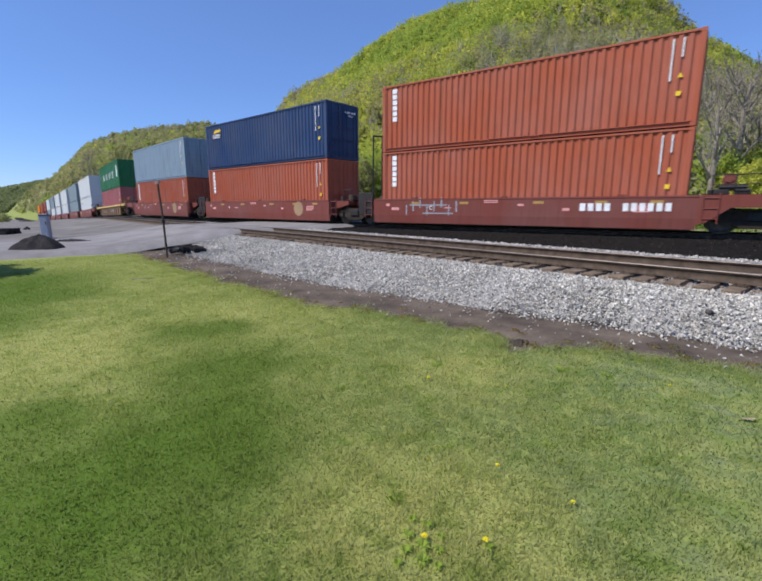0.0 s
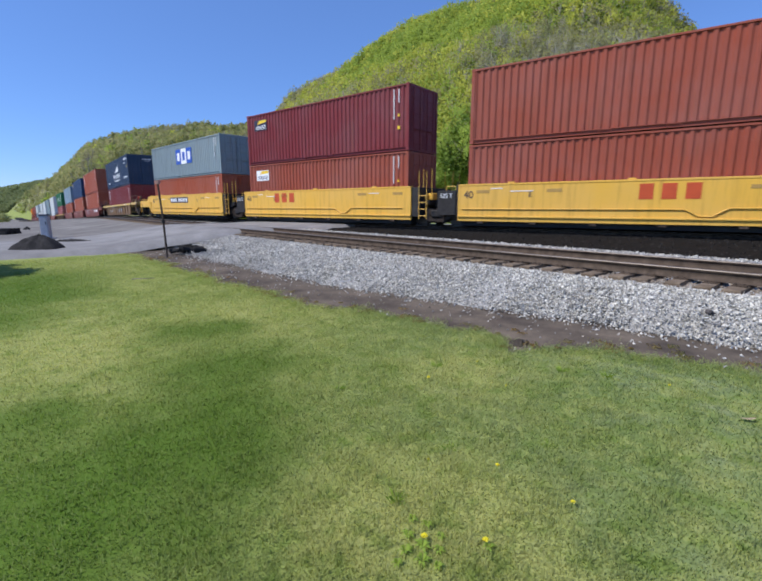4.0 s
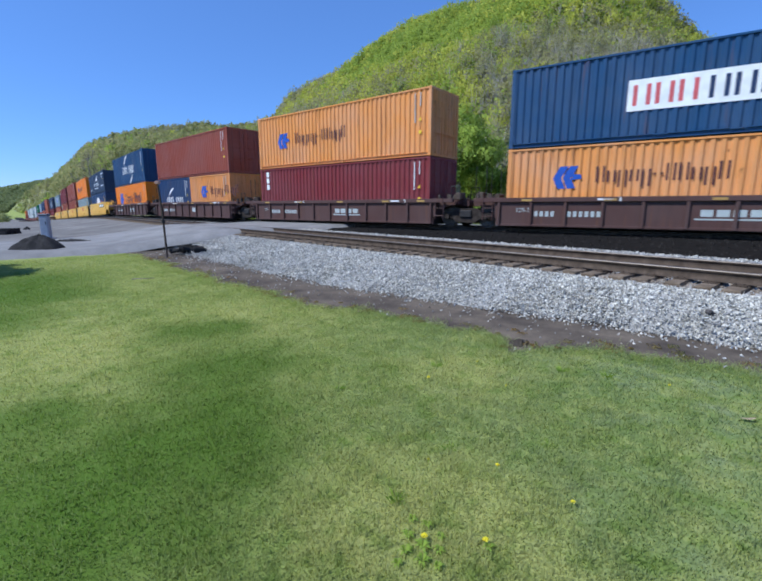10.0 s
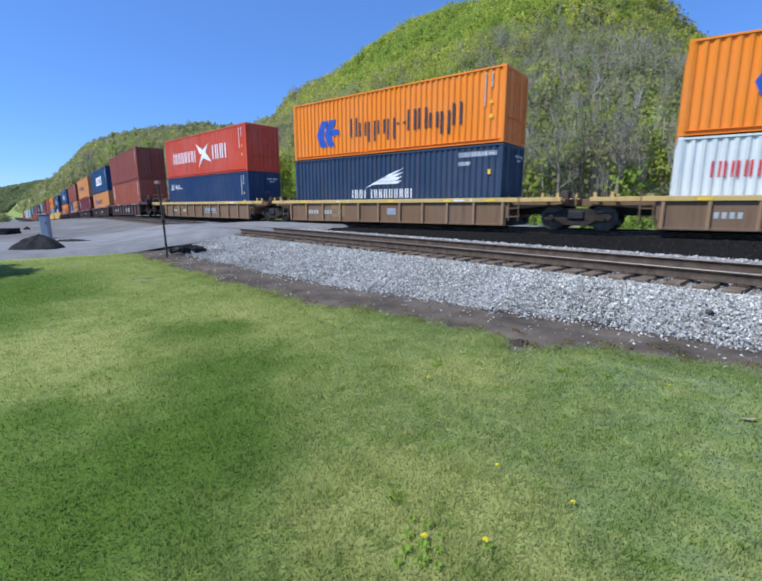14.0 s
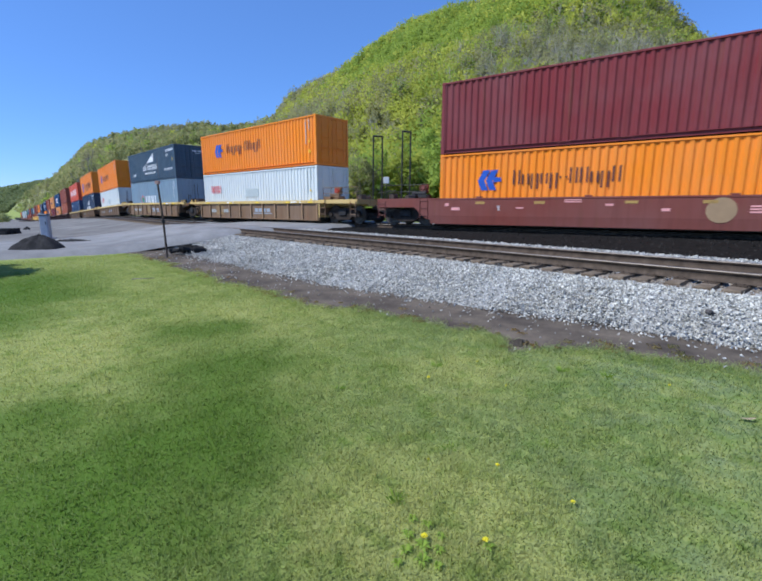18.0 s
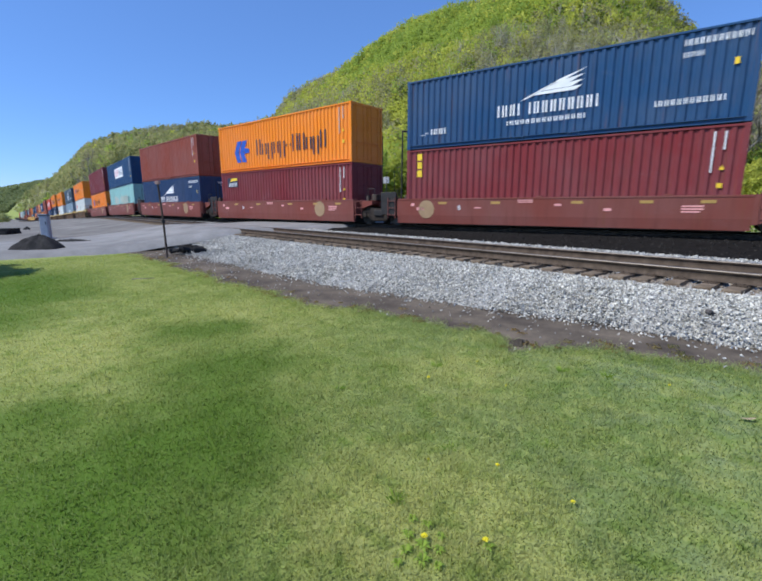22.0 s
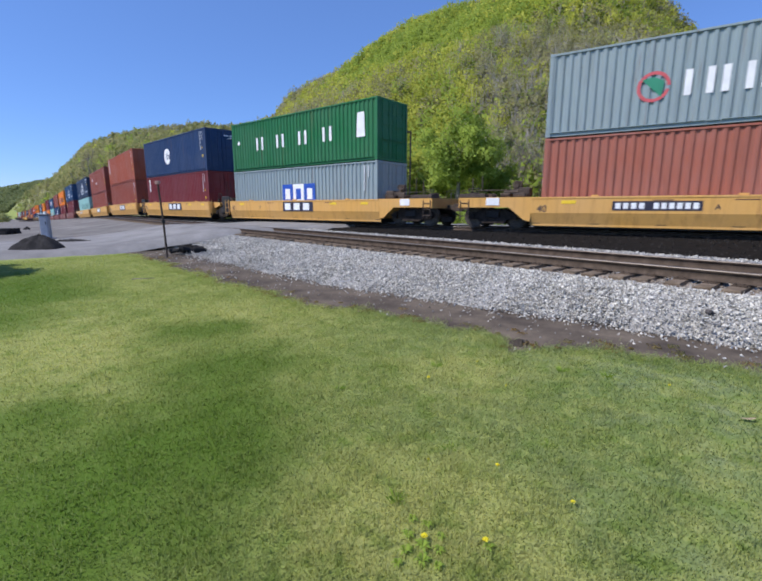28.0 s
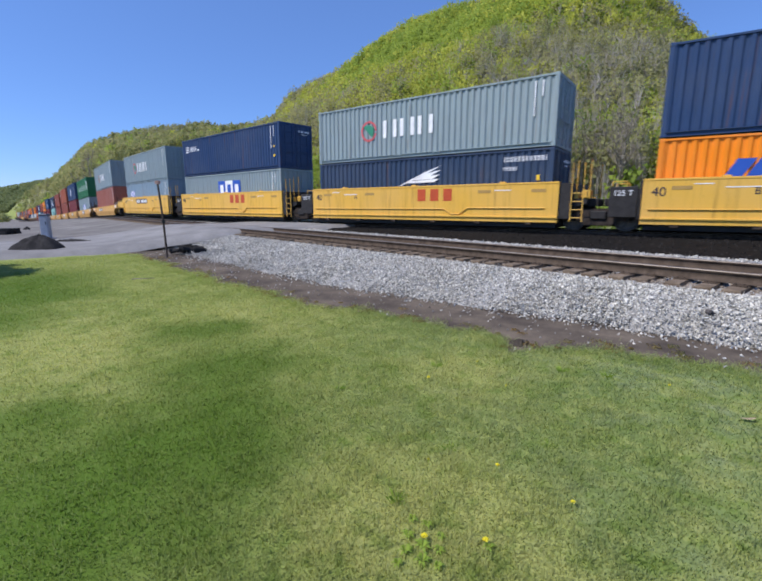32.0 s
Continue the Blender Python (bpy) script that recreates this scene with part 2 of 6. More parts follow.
def land(x, y):
    """Height of the ground: a lawn, and a wooded hill beyond the lines."""
    x, y = np.asarray(x, float), np.asarray(y, float)
    r, az = np.hypot(x, y) + 1e-6, np.degrees(np.arctan2(x, y))
    away = x * N[0] + y * N[1]
    reach = np.interp(az, AZ, REACH)
    top = reach * np.tan(np.radians(np.interp(az, AZ, RISE))) - 7.0
    s = (r - 62.0) / (reach - 62.0)
    up = np.where(s < 1, np.clip(s, 0, 1) ** 1.12, np.clip(1 - 0.7 * (s - 1), 0.1, 1))
    bumps = 1 + 0.05 * np.sin(x * 0.045 + 1.3) * np.sin(y * 0.05) + 0.03 * np.sin(x * 0.11) * np.cos(y * 0.1)
    near = np.maximum(top, 0) * up * bumps * smooth((away - np.where(r > 260, 20, 34)) / np.where(r > 260, 28.0, 60.0))
    ridge = 2300.0 * np.tan(np.radians(np.interp(az, [-70, -48, -41, -37, -33, -20], [0.9, 1.0, 1.4, 2.4, 2.6, 0.0]))) * smooth((r - 1500) / 800.0)
    drop = fall(x, y) * (1 - smooth((away - 25.0) / 50.0))
    return -0.95 - drop + np.maximum(near, np.where(np.abs(az + 45) < 25, ridge + drop * smooth((r - 1500) / 800.0), 0))


DRY = [(0.25, 2.2, 0.9), (-3.6, 5.2, 1.3), (0.9, 4.4, 0.8), (-2.0, 6.8, 1.4)]
LUSH = [(-1.7, 1.7, 1.3), (-1.8, 2.5, 1.25), (-1.3, 3.2, 0.9), (-1.65, 4.4, 1.0), (-2.5, 5.9, 0.9), (-6.9, 8.1, 1.6), (-5.9, 6.4, 1.1), (-7.7, 8.8, 1.9), (-8.4, 10.2, 1.8), (-2.9, 3.2, 0.6)]


def lawn_color(nt, k=1.0):
    """Lush and dry patches of the lawn: greener on the left, paler and drier on the right."""
    co = place_of(nt, True)
    side = nt.nodes.new("ShaderNodeVectorMath")
    side.operation = "DOT_PRODUCT"
    side.inputs[1].default_value = (0.115, 0.012, 0)
    nt.links.new(co, side.inputs[0])
    def shade(*rgb):
        return tuple(k * x for x in rgb)
    c = mixed(nt, ramp(nt, side.outputs["Value"], -0.15, 0.30), shade(0.172, 0.202, 0.055), shade(0.140, 0.182, 0.064))
    c = mixed(nt, ramp(nt, noise_of(nt, co, 1.5, 5, rough=0.65), 0.46, 0.66, 0, 0.7), c, shade(0.255, 0.268, 0.094))
    # lush patches of the lawn
    warp = nt.nodes.new("ShaderNodeVectorMath")
    warp.operation = "MULTIPLY_ADD"
    wob = add(nt, "ShaderNodeTexNoise", Scale=0.9, Detail=7.0, Roughness=0.68)
    nt.links.new(co, wob.inputs["Vector"])
    nt.links.new(wob.outputs["Color"], warp.inputs[0])
    warp.inputs[1].default_value = (1.5, 1.5, 0)
    nt.links.new(co, warp.inputs[2])
    def patches(c, spots, tone, much):
        for px_, py_, r in spots:
            far = nt.nodes.new("ShaderNodeVectorMath")
            far.operation = "DISTANCE"
            far.inputs[1].default_value = (px_ + 0.75, py_ + 0.75, -0.95)
            nt.links.new(warp.outputs[0], far.inputs[0])
            c = mixed(nt, ramp(nt, far.outputs["Value"], r * 1.15, r * 0.35, 0, much), c, shade(*tone))
        return c
    c = patches(c, DRY, (0.255, 0.266, 0.088), 0.95)
    c = mixed(nt, ramp(nt, noise_of(nt, co, 0.8, 4, rough=0.6), 0.52, 0.70, 0, 0.6), c, shade(0.115, 0.160, 0.030))
    grey = nt.nodes.new("ShaderNodeMath")
    grey.operation = "MULTIPLY"
    nt.links.new(ramp(nt, noise_of(nt, co, 2.3, 4), 0.5, 0.68, 0, 0.6), grey.inputs[0])
    nt.links.new(ramp(nt, side.outputs["Value"], 0.05, 0.35), grey.inputs[1])
    c = mixed(nt, grey.outputs[0], c, shade(0.165, 0.196, 0.112))
    c = mixed(nt, ramp(nt, noise_of(nt, co, 4.2, 5, rough=0.65), 0.50, 0.64, 0, 0.65), c, shade(0.105, 0.158, 0.024))
    c = mixed(nt, ramp(nt, noise_of(nt, co, 11.0, 4, rough=0.6), 0.50, 0.64, 0, 0.55), c, shade(0.250, 0.275, 0.088))
    c = mixed(nt, ramp(nt, noise_of(nt, co, 17.0, 4, rough=0.6), 0.52, 0.68, 0, 0.35), c, shade(0.095, 0.14, 0.032))
    c = patches(c, LUSH, (0.060, 0.112, 0.011), 0.80)
    return mixed(nt, ramp(nt, noise_of(nt, co, 38.0, 3), 0.45, 0.75, 0, 0.2), c, shade(0.10, 0.15, 0.035))


def grass_material():
    m, nt, bsdf = nodes("lawn_and_forest_floor")
    co = place_of(nt, True)
    c = lawn_color(nt, 1.28)
    sep = nt.nodes.new("ShaderNodeVectorMath")
    sep.operation = "DOT_PRODUCT"
    sep.inputs[1].default_value = (float(N[0]), float(N[1]), 0)
    nt.links.new(co, sep.inputs[0])
    wood = ramp(nt, sep.outputs["Value"], 30.0, 44.0)
    c = mixed(nt, wood, c, (0.25, 0.25, 0.12))
    nt.links.new(c, bsdf.inputs["Base Color"])
    bsdf.inputs["Roughness"].default_value = 0.95
    bsdf.inputs["Specular IOR Level"].default_value = 0.15
    bumped(nt, bsdf, noise_of(nt, co, 60.0, 4), 0.2, 0.01)
    return m


LAWN = grass_material()


def build_ground():
    rings = np.concatenate([[0.0], np.geomspace(1.0, 55.0, 26), np.linspace(60, 420, 60), np.geomspace(440, 3600, 26)])
    az = np.radians(np.concatenate([np.arange(-180, -50, 4), np.arange(-50, 62, 1), np.arange(62, 180, 4)]))
    rr, aa = np.meshgrid(rings, az, indexing="ij")
    x, y = rr * np.sin(aa), rr * np.cos(aa)
    v = np.stack([x, y, land(x, y)], -1).reshape(-1, 3)
    n, k = len(rings), len(az)
    i, j = np.meshgrid(np.arange(n - 1), np.arange(k), indexing="ij")
    j2 = (j + 1) % k
    f = np.stack([i * k + j, i * k + j2, (i + 1) * k + j2, (i + 1) * k + j], -1).reshape(-1, 4)
    me = quick("ground", v, f[:, ::-1], LAWN)
    me.polygons.foreach_set("use_smooth", [True] * len(me.polygons))
    tagged(new("ground", me), "mown spring lawn running on into a wooded hill", "ground", kind="structure")


build_ground()

# edges of the lawn and of the ballast, away from the camera, against metres along the lines
EDGE_A = [-60, -19, -14.8, -10.5, -8.4, -6.5, -5.2, -4.2, -3.5, -3.05, -2.75, -2.5, -2.2, -1.6, -0.6, 4, 40]
EDGE_GRASS = [3.2, 3.35, 3.5, 3.6, 3.72, 3.9, 4.33, 4.57, 4.85, 4.6, 4.3, 4.75, 5.02, 5.4, 5.78, 6.0, 6.0]
EDGE_TOE = [4.9, 5.0, 5.1, 5.23, 5.3, 5.62, 5.9, 6.12, 6.26, 6.35, 6.41, 6.46, 6.52, 6.65, 6.86, 7.05, 7.05]


def wobble(a, k=0.0):
    return 0.10 * math.sin(a * 2.1 + k) + 0.07 * math.sin(a * 5.3 + 2 * k) + 0.04 * math.sin(a * 11.7 + 3 * k)


def strip_mesh(name, rows, material):
    """A sheet from rows of equally many (x, y, z)."""
    rows = np.asarray(rows, float)
    n, k = rows.shape[:2]
    i, j = np.meshgrid(np.arange(n - 1), np.arange(k - 1), indexing="ij")
    f = np.stack([i * k + j, i * k + j + 1, (i + 1) * k + j + 1, (i + 1) * k + j], -1).reshape(-1, 4)
    return quick(name, rows.reshape(-1, 3), f, material)


CINDER = plain("dark_cinder_soil", (0.098, 0.080, 0.066), 0.95, vary=0.35, scale=1.6, bump=0.6, world_space=True, second=(0.185, 0.150, 0.112))
BALLAST = plain("crushed_limestone", (0.32, 0.315, 0.295), 0.9, vary=0.4, scale=9.0, bump=0.9, world_space=True)
# Dark bed under the train, its colour near black to hold the cars' shade.
SHADE_BALLAST = plain("shade_dark_ballast", (0.012, 0.011, 0.010), 0.9, vary=0.4, scale=6.0, bump=0.9, world_space=True)
ROAD = plain("worn_asphalt_road", (0.245, 0.24, 0.232), 0.9, vary=0.22, scale=0.8, bump=0.3, world_space=True)
GRAVEL = plain("pale_gravel_lot", (0.195, 0.185, 0.170), 0.95, vary=0.34, scale=0.5, bump=0.4, world_space=True)


def build_beds():
    alongs = np.concatenate([np.arange(-600, -60, 6.0), np.arange(-60, 16, 0.25), np.arange(16, 130, 6.0)])
    rows = []
    for a in alongs:
        inner = np.interp(a, EDGE_A, EDGE_GRASS) + wobble(a)
        row = []
        for k, p in enumerate(np.linspace(inner, inner + 3.2, 7)):
            x, y = spot(a, p)
            row.append((x, y, (-0.955 if k == 0 else -0.93 + 0.008 * math.sin(a * 3 + k)) - float(fall(x, y))))
        rows.append(row)
    tagged(new("cinder_strip", strip_mesh("cinder_strip", rows, CINDER)), "dark cinder soil between lawn and ballast", "soil", kind="structure")
    rows = []
    for a in alongs:
        toe = np.interp(a, EDGE_A, EDGE_TOE) + wobble(a, 1.7)
        row = [(*spot(a, toe - 0.05), -0.97)]
        for p in (0.0, 0.2, 0.4, 0.6, 0.8, 1.0):
            w = toe + p * (7.5 - toe)
            row.append((*spot(a, w), -0.925 + 0.475 * (p ** 0.9)))
        row += [(*spot(a, w), z) for w, z in ((8.95, -0.43), (10.2, -0.42), (10.8, -0.34), (11.15, -0.295), (11.6, -0.42), (12.6, -0.62))]
        rows.append([(x, y, z - float(fall(x, y))) for x, y, z in row])
    tagged(new("ballast_bed", strip_mesh("ballast_bed", rows, BALLAST)), "grey crushed stone ballast bed under the near line", "ballast", kind="structure")
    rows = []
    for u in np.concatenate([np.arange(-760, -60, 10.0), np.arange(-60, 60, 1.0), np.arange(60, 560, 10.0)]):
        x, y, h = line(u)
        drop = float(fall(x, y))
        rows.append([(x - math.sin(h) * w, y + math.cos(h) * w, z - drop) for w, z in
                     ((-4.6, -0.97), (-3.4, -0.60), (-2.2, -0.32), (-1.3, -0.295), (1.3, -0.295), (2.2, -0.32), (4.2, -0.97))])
    tagged(new("ballast_bed_far", strip_mesh("ballast_bed_far", rows, SHADE_BALLAST)), "dark ballast bed under the train, shade painted in", "ballast", kind="structure")
    rows = []
    for u in np.concatenate([np.arange(-300, -60, 10.0), np.arange(-60, 60, 2.0), np.arange(60, 300, 10.0)]):
        x, y, h = line(u)
        drop = float(fall(x, y))
        rows.append([(x - math.sin(h) * w, y + math.cos(h) * w, z - drop) for w, z in ((3.6, -0.95), (4.4, -0.74), (7.0, -0.70), (10.0, -0.72), (11.0, -0.97))])
    tagged(new("gravel_lane", strip_mesh("gravel_lane", rows, GRAVEL)), "pale gravel lane beyond the train's line", "gravel", kind="structure")


build_beds()


# ---------------------------------------------------------------- rails and ties
SECTION = [(-0.068, -0.172), (0.068, -0.172), (0.068, -0.160), (0.012, -0.145), (0.010, -0.050), (0.036, -0.036), (0.036, -0.014), (0.032, -0.005), (0.022, 0.0),
           (-0.022, 0.0), (-0.032, -0.005), (-0.036, -0.014), (-0.036, -0.036), (-0.010, -0.050), (-0.012, -0.145), (-0.068, -0.160)]


def rail(name, centre, side, lift, parent):
    """A rail of I section along a list of (x, y, heading)."""
    v, f, k = [], [], len(SECTION)
    for x, y, h in centre:
        drop = float(fall(x, y))
        for w, z in SECTION:
            w += side * 0.7535
            v.append((x - math.sin(h) * w, y + math.cos(h) * w, lift + z - drop))
    for s in range(len(centre) - 1):
        for i in range(k):
            j = (i + 1) % k
            f.append((s * k + i, (s + 1) * k + i, (s + 1) * k + j, s * k + j))
    me = quick(name, v, f, RAIL_SIDE)
    me.materials.append(RAIL_TOP)
    me.polygons.foreach_set("material_index", [1 if i % k in (6, 7, 8, 9, 10) else 0 for i in range(len(f))])
    return part(name, me, None, parent)


def tie_shape(seed):
    rnd = random.Random(seed)
    s = Shape()
    s.box(-0.115, 0.115, -1.30, 1.30, -0.175, 0.0, 0.012)
    s.v = [(x + rnd.uniform(-.008, .008), y + rnd.uniform(-.02, .02), z + rnd.uniform(-.006, .004)) for x, y, z in s.v]
    return s


def plate_shape():
    s = Shape()
    for y in (-0.7535, 0.7535):
        s.box(-0.09, 0.09, y - 0.17, y + 0.17, 0.0, 0.014)
        for dx in (-0.05, 0.05):
            for dy in (-0.1, 0.1):
                s.box(dx - .012, dx + .012, y + dy - .012, y + dy + .012, 0.014, 0.04)
    return s


def build_tracks():
    near = tagged(new("railway_track"), "near railway line of rusty rails on weathered timber ties", "railway track", kind="structure")
    path = [(*spot(a, NEAR_P), HEAD) for a in [*range(-620, -100, 20), *range(-100, -40, 4), -19, 0, 40, 130]]
    for side in (-1, 1):
        rail("rail", path, side, NEAR_Z, near)
    ties = [tie_shape(i).mesh("tie", TIMBER) for i in range(5)]
    plates = plate_shape().mesh("tie_plate", RAIL_SIDE)
    rnd = random.Random(4)
    for i in range(80):
        a = -18.1 + i * 0.4
        x, y = spot(a + rnd.uniform(-.03, .03), NEAR_P + rnd.uniform(-.06, .06))
        t = part("tie", ties[rnd.randrange(5)], None, near, at=pose(x, y, NEAR_Z - 0.186, 0, 0, math.degrees(HEAD) + rnd.uniform(-1.2, 1.2)))
        part("tie_plate", plates, None, t)
    s = Shape()
    for i in range(420):
        a = -27.2 - i * 0.5
        w = spot(a, NEAR_P)
        m = Matrix.Translation((w[0], w[1], NEAR_Z - 0.186 - float(fall(*w)))) @ Matrix.Rotation(HEAD, 4, "Z")
        b = Shape().box(-0.115, 0.115, -1.3, 1.3, -0.17, 0)
        n = len(s.v)
        s.v += [tuple(m @ Vector(p)) for p in b.v]
        s.f += [[n + q for q in face] for face in b.f]
    tagged(part("far_ties", quick("far_ties", s.v, s.f, TIMBER), None, near), kind="stuff")
    far = tagged(new("railway_track_far"), "railway line under the moving freight train", "railway track", kind="structure")
    path = [line(u) for u in np.concatenate([np.arange(-780, -100, 20.0), np.arange(-100, -40, 4.0), np.arange(-40, 36, 2.0), np.arange(36, 560, 60.0)])]
    for side in (-1, 1):
        rail("rail", path, side, LINE_Z, far)
    s = Shape()
    for i in range(700):
        x, y, h = line(45 - i * 0.5)
        m = Matrix.Translation((x, y, LINE_Z - 0.186 - float(fall(x, y)))) @ Matrix.Rotation(h, 4, "Z")
        b = Shape().box(-0.115, 0.115, -1.3, 1.3, -0.17, 0.01)
        n = len(s.v)
        s.v += [tuple(m @ Vector(p)) for p in b.v]
        s.f += [[n + q for q in face] for face in b.f]
    tagged(part("far_ties", quick("far_ties", s.v, s.f, TIMBER), None, far), kind="stuff")


build_tracks()


# ---------------------------------------------------------------- road, lot and what stands beside them
def build_road():
    lot = ((-70, -0.93), (-14, -0.92), (-6, -0.9), (0, -0.86), (3, -0.78), (5.2, -0.55), (6.9, -0.345), (7.4, -0.345))

    def height(p):
        if p < 6.5:
            return float(np.interp(p, *zip(*lot))) + 0.012
        return float(np.interp(p, [-30, 2.0, 5.0, 7.3, 10.6, 12.5, 14.2, 17.5, 20, 28, 60], [-0.93, -0.92, -0.62, -0.232, -0.232, -0.18, -0.152, -0.152, -0.25, -0.8, -0.93]))
    rows = []
    for p in np.concatenate([np.arange(-30, 2, 4.0), np.arange(2, 24, 0.5), np.arange(24, 60, 4.0)]):
        edge = 0.12 * math.sin(p * 1.7) + 0.08 * math.sin(p * 4.1)
        z = height(p) + 0.003
        rows.append([(*spot(a, p), zz) for a, zz in ((-27.2 + edge, z - 0.07), (-26.9 + edge, z), (-24, z + 0.02), (-21.5, z + 0.02), (-18.9 - edge, z), (-18.5 - edge, z - 0.25))])
    tagged(new("road", strip_mesh("road", rows, ROAD)), "worn grey asphalt road over the level crossing", "road", kind="structure")
    rows = []
    for a in np.concatenate([np.arange(-460, -100, 10.0), np.arange(-100, -40, 3.0), np.arange(-40, -26, 1.0)]):
        rows.append([(*spot(a, p), z + 0.01 * math.sin(a * 1.3 + p) - float(fall(*spot(a, p)))) for p, z in lot])
    tagged(new("gravel_lot", strip_mesh("gravel_lot", rows, GRAVEL)), "pale gravel lot beside the level crossing", "gravel", kind="structure")


build_road()


# ---------------------------------------------------------------- woods on the hill
rng = np.random.default_rng(11)


def leaf_material(name, low, high, spread=0.11, dark=0.45):
    m, nt, bsdf = nodes(name)
    co = place_of(nt, True)
    c = mixed(nt, ramp(nt, noise_of(nt, co, spread, 2), 0.35, 0.65), low, high)
    geo = nt.nodes.new("ShaderNodeNewGeometry")
    c = mixed(nt, ramp(nt, geo.outputs["Random Per Island"], 0.0, 1.0, 0.0, dark), c, tuple(x * 0.7 for x in low))
    nt.links.new(c, bsdf.inputs["Base Color"])
    bsdf.inputs["Roughness"].default_value = 0.7
    bsdf.inputs["Specular IOR Level"].default_value = 0.2
    tr = nt.nodes.new("ShaderNodeBsdfTranslucent")
    nt.links.new(c, tr.inputs["Color"])
    mx = add(nt, "ShaderNodeMixShader", Fac=0.5)
    nt.links.new(bsdf.outputs[0], mx.inputs[1])
    nt.links.new(tr.outputs[0], mx.inputs[2])
    nt.links.new(mx.outputs[0], nt.nodes["Material Output"].inputs["Surface"])
    return m


SPRING = leaf_material("spring_leaves", (0.336, 0.392, 0.056), (0.56, 0.582, 0.101), 0.11, 0.25)
BUSH = leaf_material("light_green_leaves", (0.26, 0.37, 0.06), (0.35, 0.46, 0.08), 0.3, 0.15)
FRESH = leaf_material("fresh_green_leaves", (0.235, 0.336, 0.056), (0.37, 0.47, 0.0784), 0.11, 0.25)
BUDS = leaf_material("budding_twigs", (0.269, 0.28, 0.118), (0.381, 0.375, 0.162), 0.11, 0.2)
TWIGS = plain("bare_grey_twigs", (0.41, 0.38, 0.33), 0.9, vary=0.25, scale=0.2, bump=0, world_space=True)
FAR = leaf_material("distant_dull_green", (0.15, 0.20, 0.085), (0.20, 0.24, 0.10), 0.01, 0.3)
DULL = leaf_material("dull_green_leaves", (0.202, 0.241, 0.0952), (0.28, 0.308, 0.123), 0.04, 0.3)
PINE = leaf_material("pine_needles", (0.022, 0.05, 0.018), (0.035, 0.07, 0.022))
BARK = plain("grey_brown_bark", (0.27, 0.24, 0.19), 0.95, vary=0.4, scale=4.0, bump=0.8)


def leaves(centres, radii, heights, count, size, shell=0.35):
    """Small triangles filling crowns: centres (n, 3), radii (n,), heights (n,), count leaves a crown. Uneven outlines by lobes."""
    n = len(centres)
    d = rng.normal(size=(n, count, 3))
    d /= np.linalg.norm(d, axis=2, keepdims=True)
    lob = rng.normal(size=(n, 7, 3))
    lob /= np.linalg.norm(lob, axis=2, keepdims=True)
    near = np.max(np.einsum("nci,nli->ncl", d, lob), axis=2)
    rad = (rng.random((n, count)) ** shell) * (0.62 + 0.48 * np.clip((near - 0.55) / 0.4, 0, 1))
    p = d * rad[..., None]
    p[..., 0] *= radii[:, None]
    p[..., 1] *= radii[:, None]
    p[..., 2] *= heights[:, None]
    p = (p + centres[:, None, :]).reshape(-1, 3)
    k = len(p)
    s = (size if np.isscalar(size) else np.repeat(size, count)) * rng.uniform(0.6, 1.35, k)
    a, b = rng.normal(size=(k, 3)), rng.normal(size=(k, 3))
    a /= np.linalg.norm(a, axis=1, keepdims=True)
    b -= a * np.sum(a * b, axis=1, keepdims=True)
    b /= np.linalg.norm(b, axis=1, keepdims=True)
    out = d.reshape(-1, 3) * 0.8 + np.array([0, 0, 0.5])
    v = np.stack([p + a * s[:, None] * 0.6, p - a * s[:, None] * 0.3 + b * s[:, None] * 0.5, p - a * s[:, None] * 0.3 - b * s[:, None] * 0.5], 1)
    face = np.cross(v[:, 1] - v[:, 0], v[:, 2] - v[:, 0])
    back = np.sum(face * out, axis=1) < 0
    v[back] = v[back][:, [0, 2, 1]]
    face[back] *= -1
    face /= np.linalg.norm(face, axis=1, keepdims=True)
    nrm = out + face * 0.08
    nrm /= np.linalg.norm(nrm, axis=1, keepdims=True)
    return np.concatenate([v.reshape(-1, 3), np.repeat(nrm, 3, axis=0)], axis=1)


def tris(v):
    return np.arange(len(v)).reshape(-1, 3)


def twig_tris(bases, tall, wide, count):
    """Thin upright slivers, as the trunks and twigs of bare trees."""
    n = len(bases)
    t = rng.random((n, count)) ** 0.8
    ang = rng.uniform(0, 2 * np.pi, (n, count))
    out = t * wide[:, None] * rng.uniform(0.25, 1, (n, count))
    low = np.stack([bases[:, None, 0] + out * 0.35 * np.cos(ang), bases[:, None, 1] + out * 0.35 * np.sin(ang), bases[:, None, 2] + tall[:, None] * (0.15 + 0.5 * t)], -1)
    ln = tall[:, None] * rng.uniform(0.2, 0.4, (n, count))
    tip = low + np.stack([np.cos(ang) * out * 0.9, np.sin(ang) * out * 0.9, ln], -1)
    low[:, 0] = bases
    tip[:, 0] = bases + np.stack([0 * tall, 0 * tall, tall * 0.8], -1)
    w = np.full((n, count), 0.05)
    w[:, 0] = 0.22
    side = np.stack([np.cos(ang + 1.57), np.sin(ang + 1.57), 0 * ang], -1) * w[..., None]
    return np.stack([low - side, low + side, tip], 2).reshape(-1, 3)


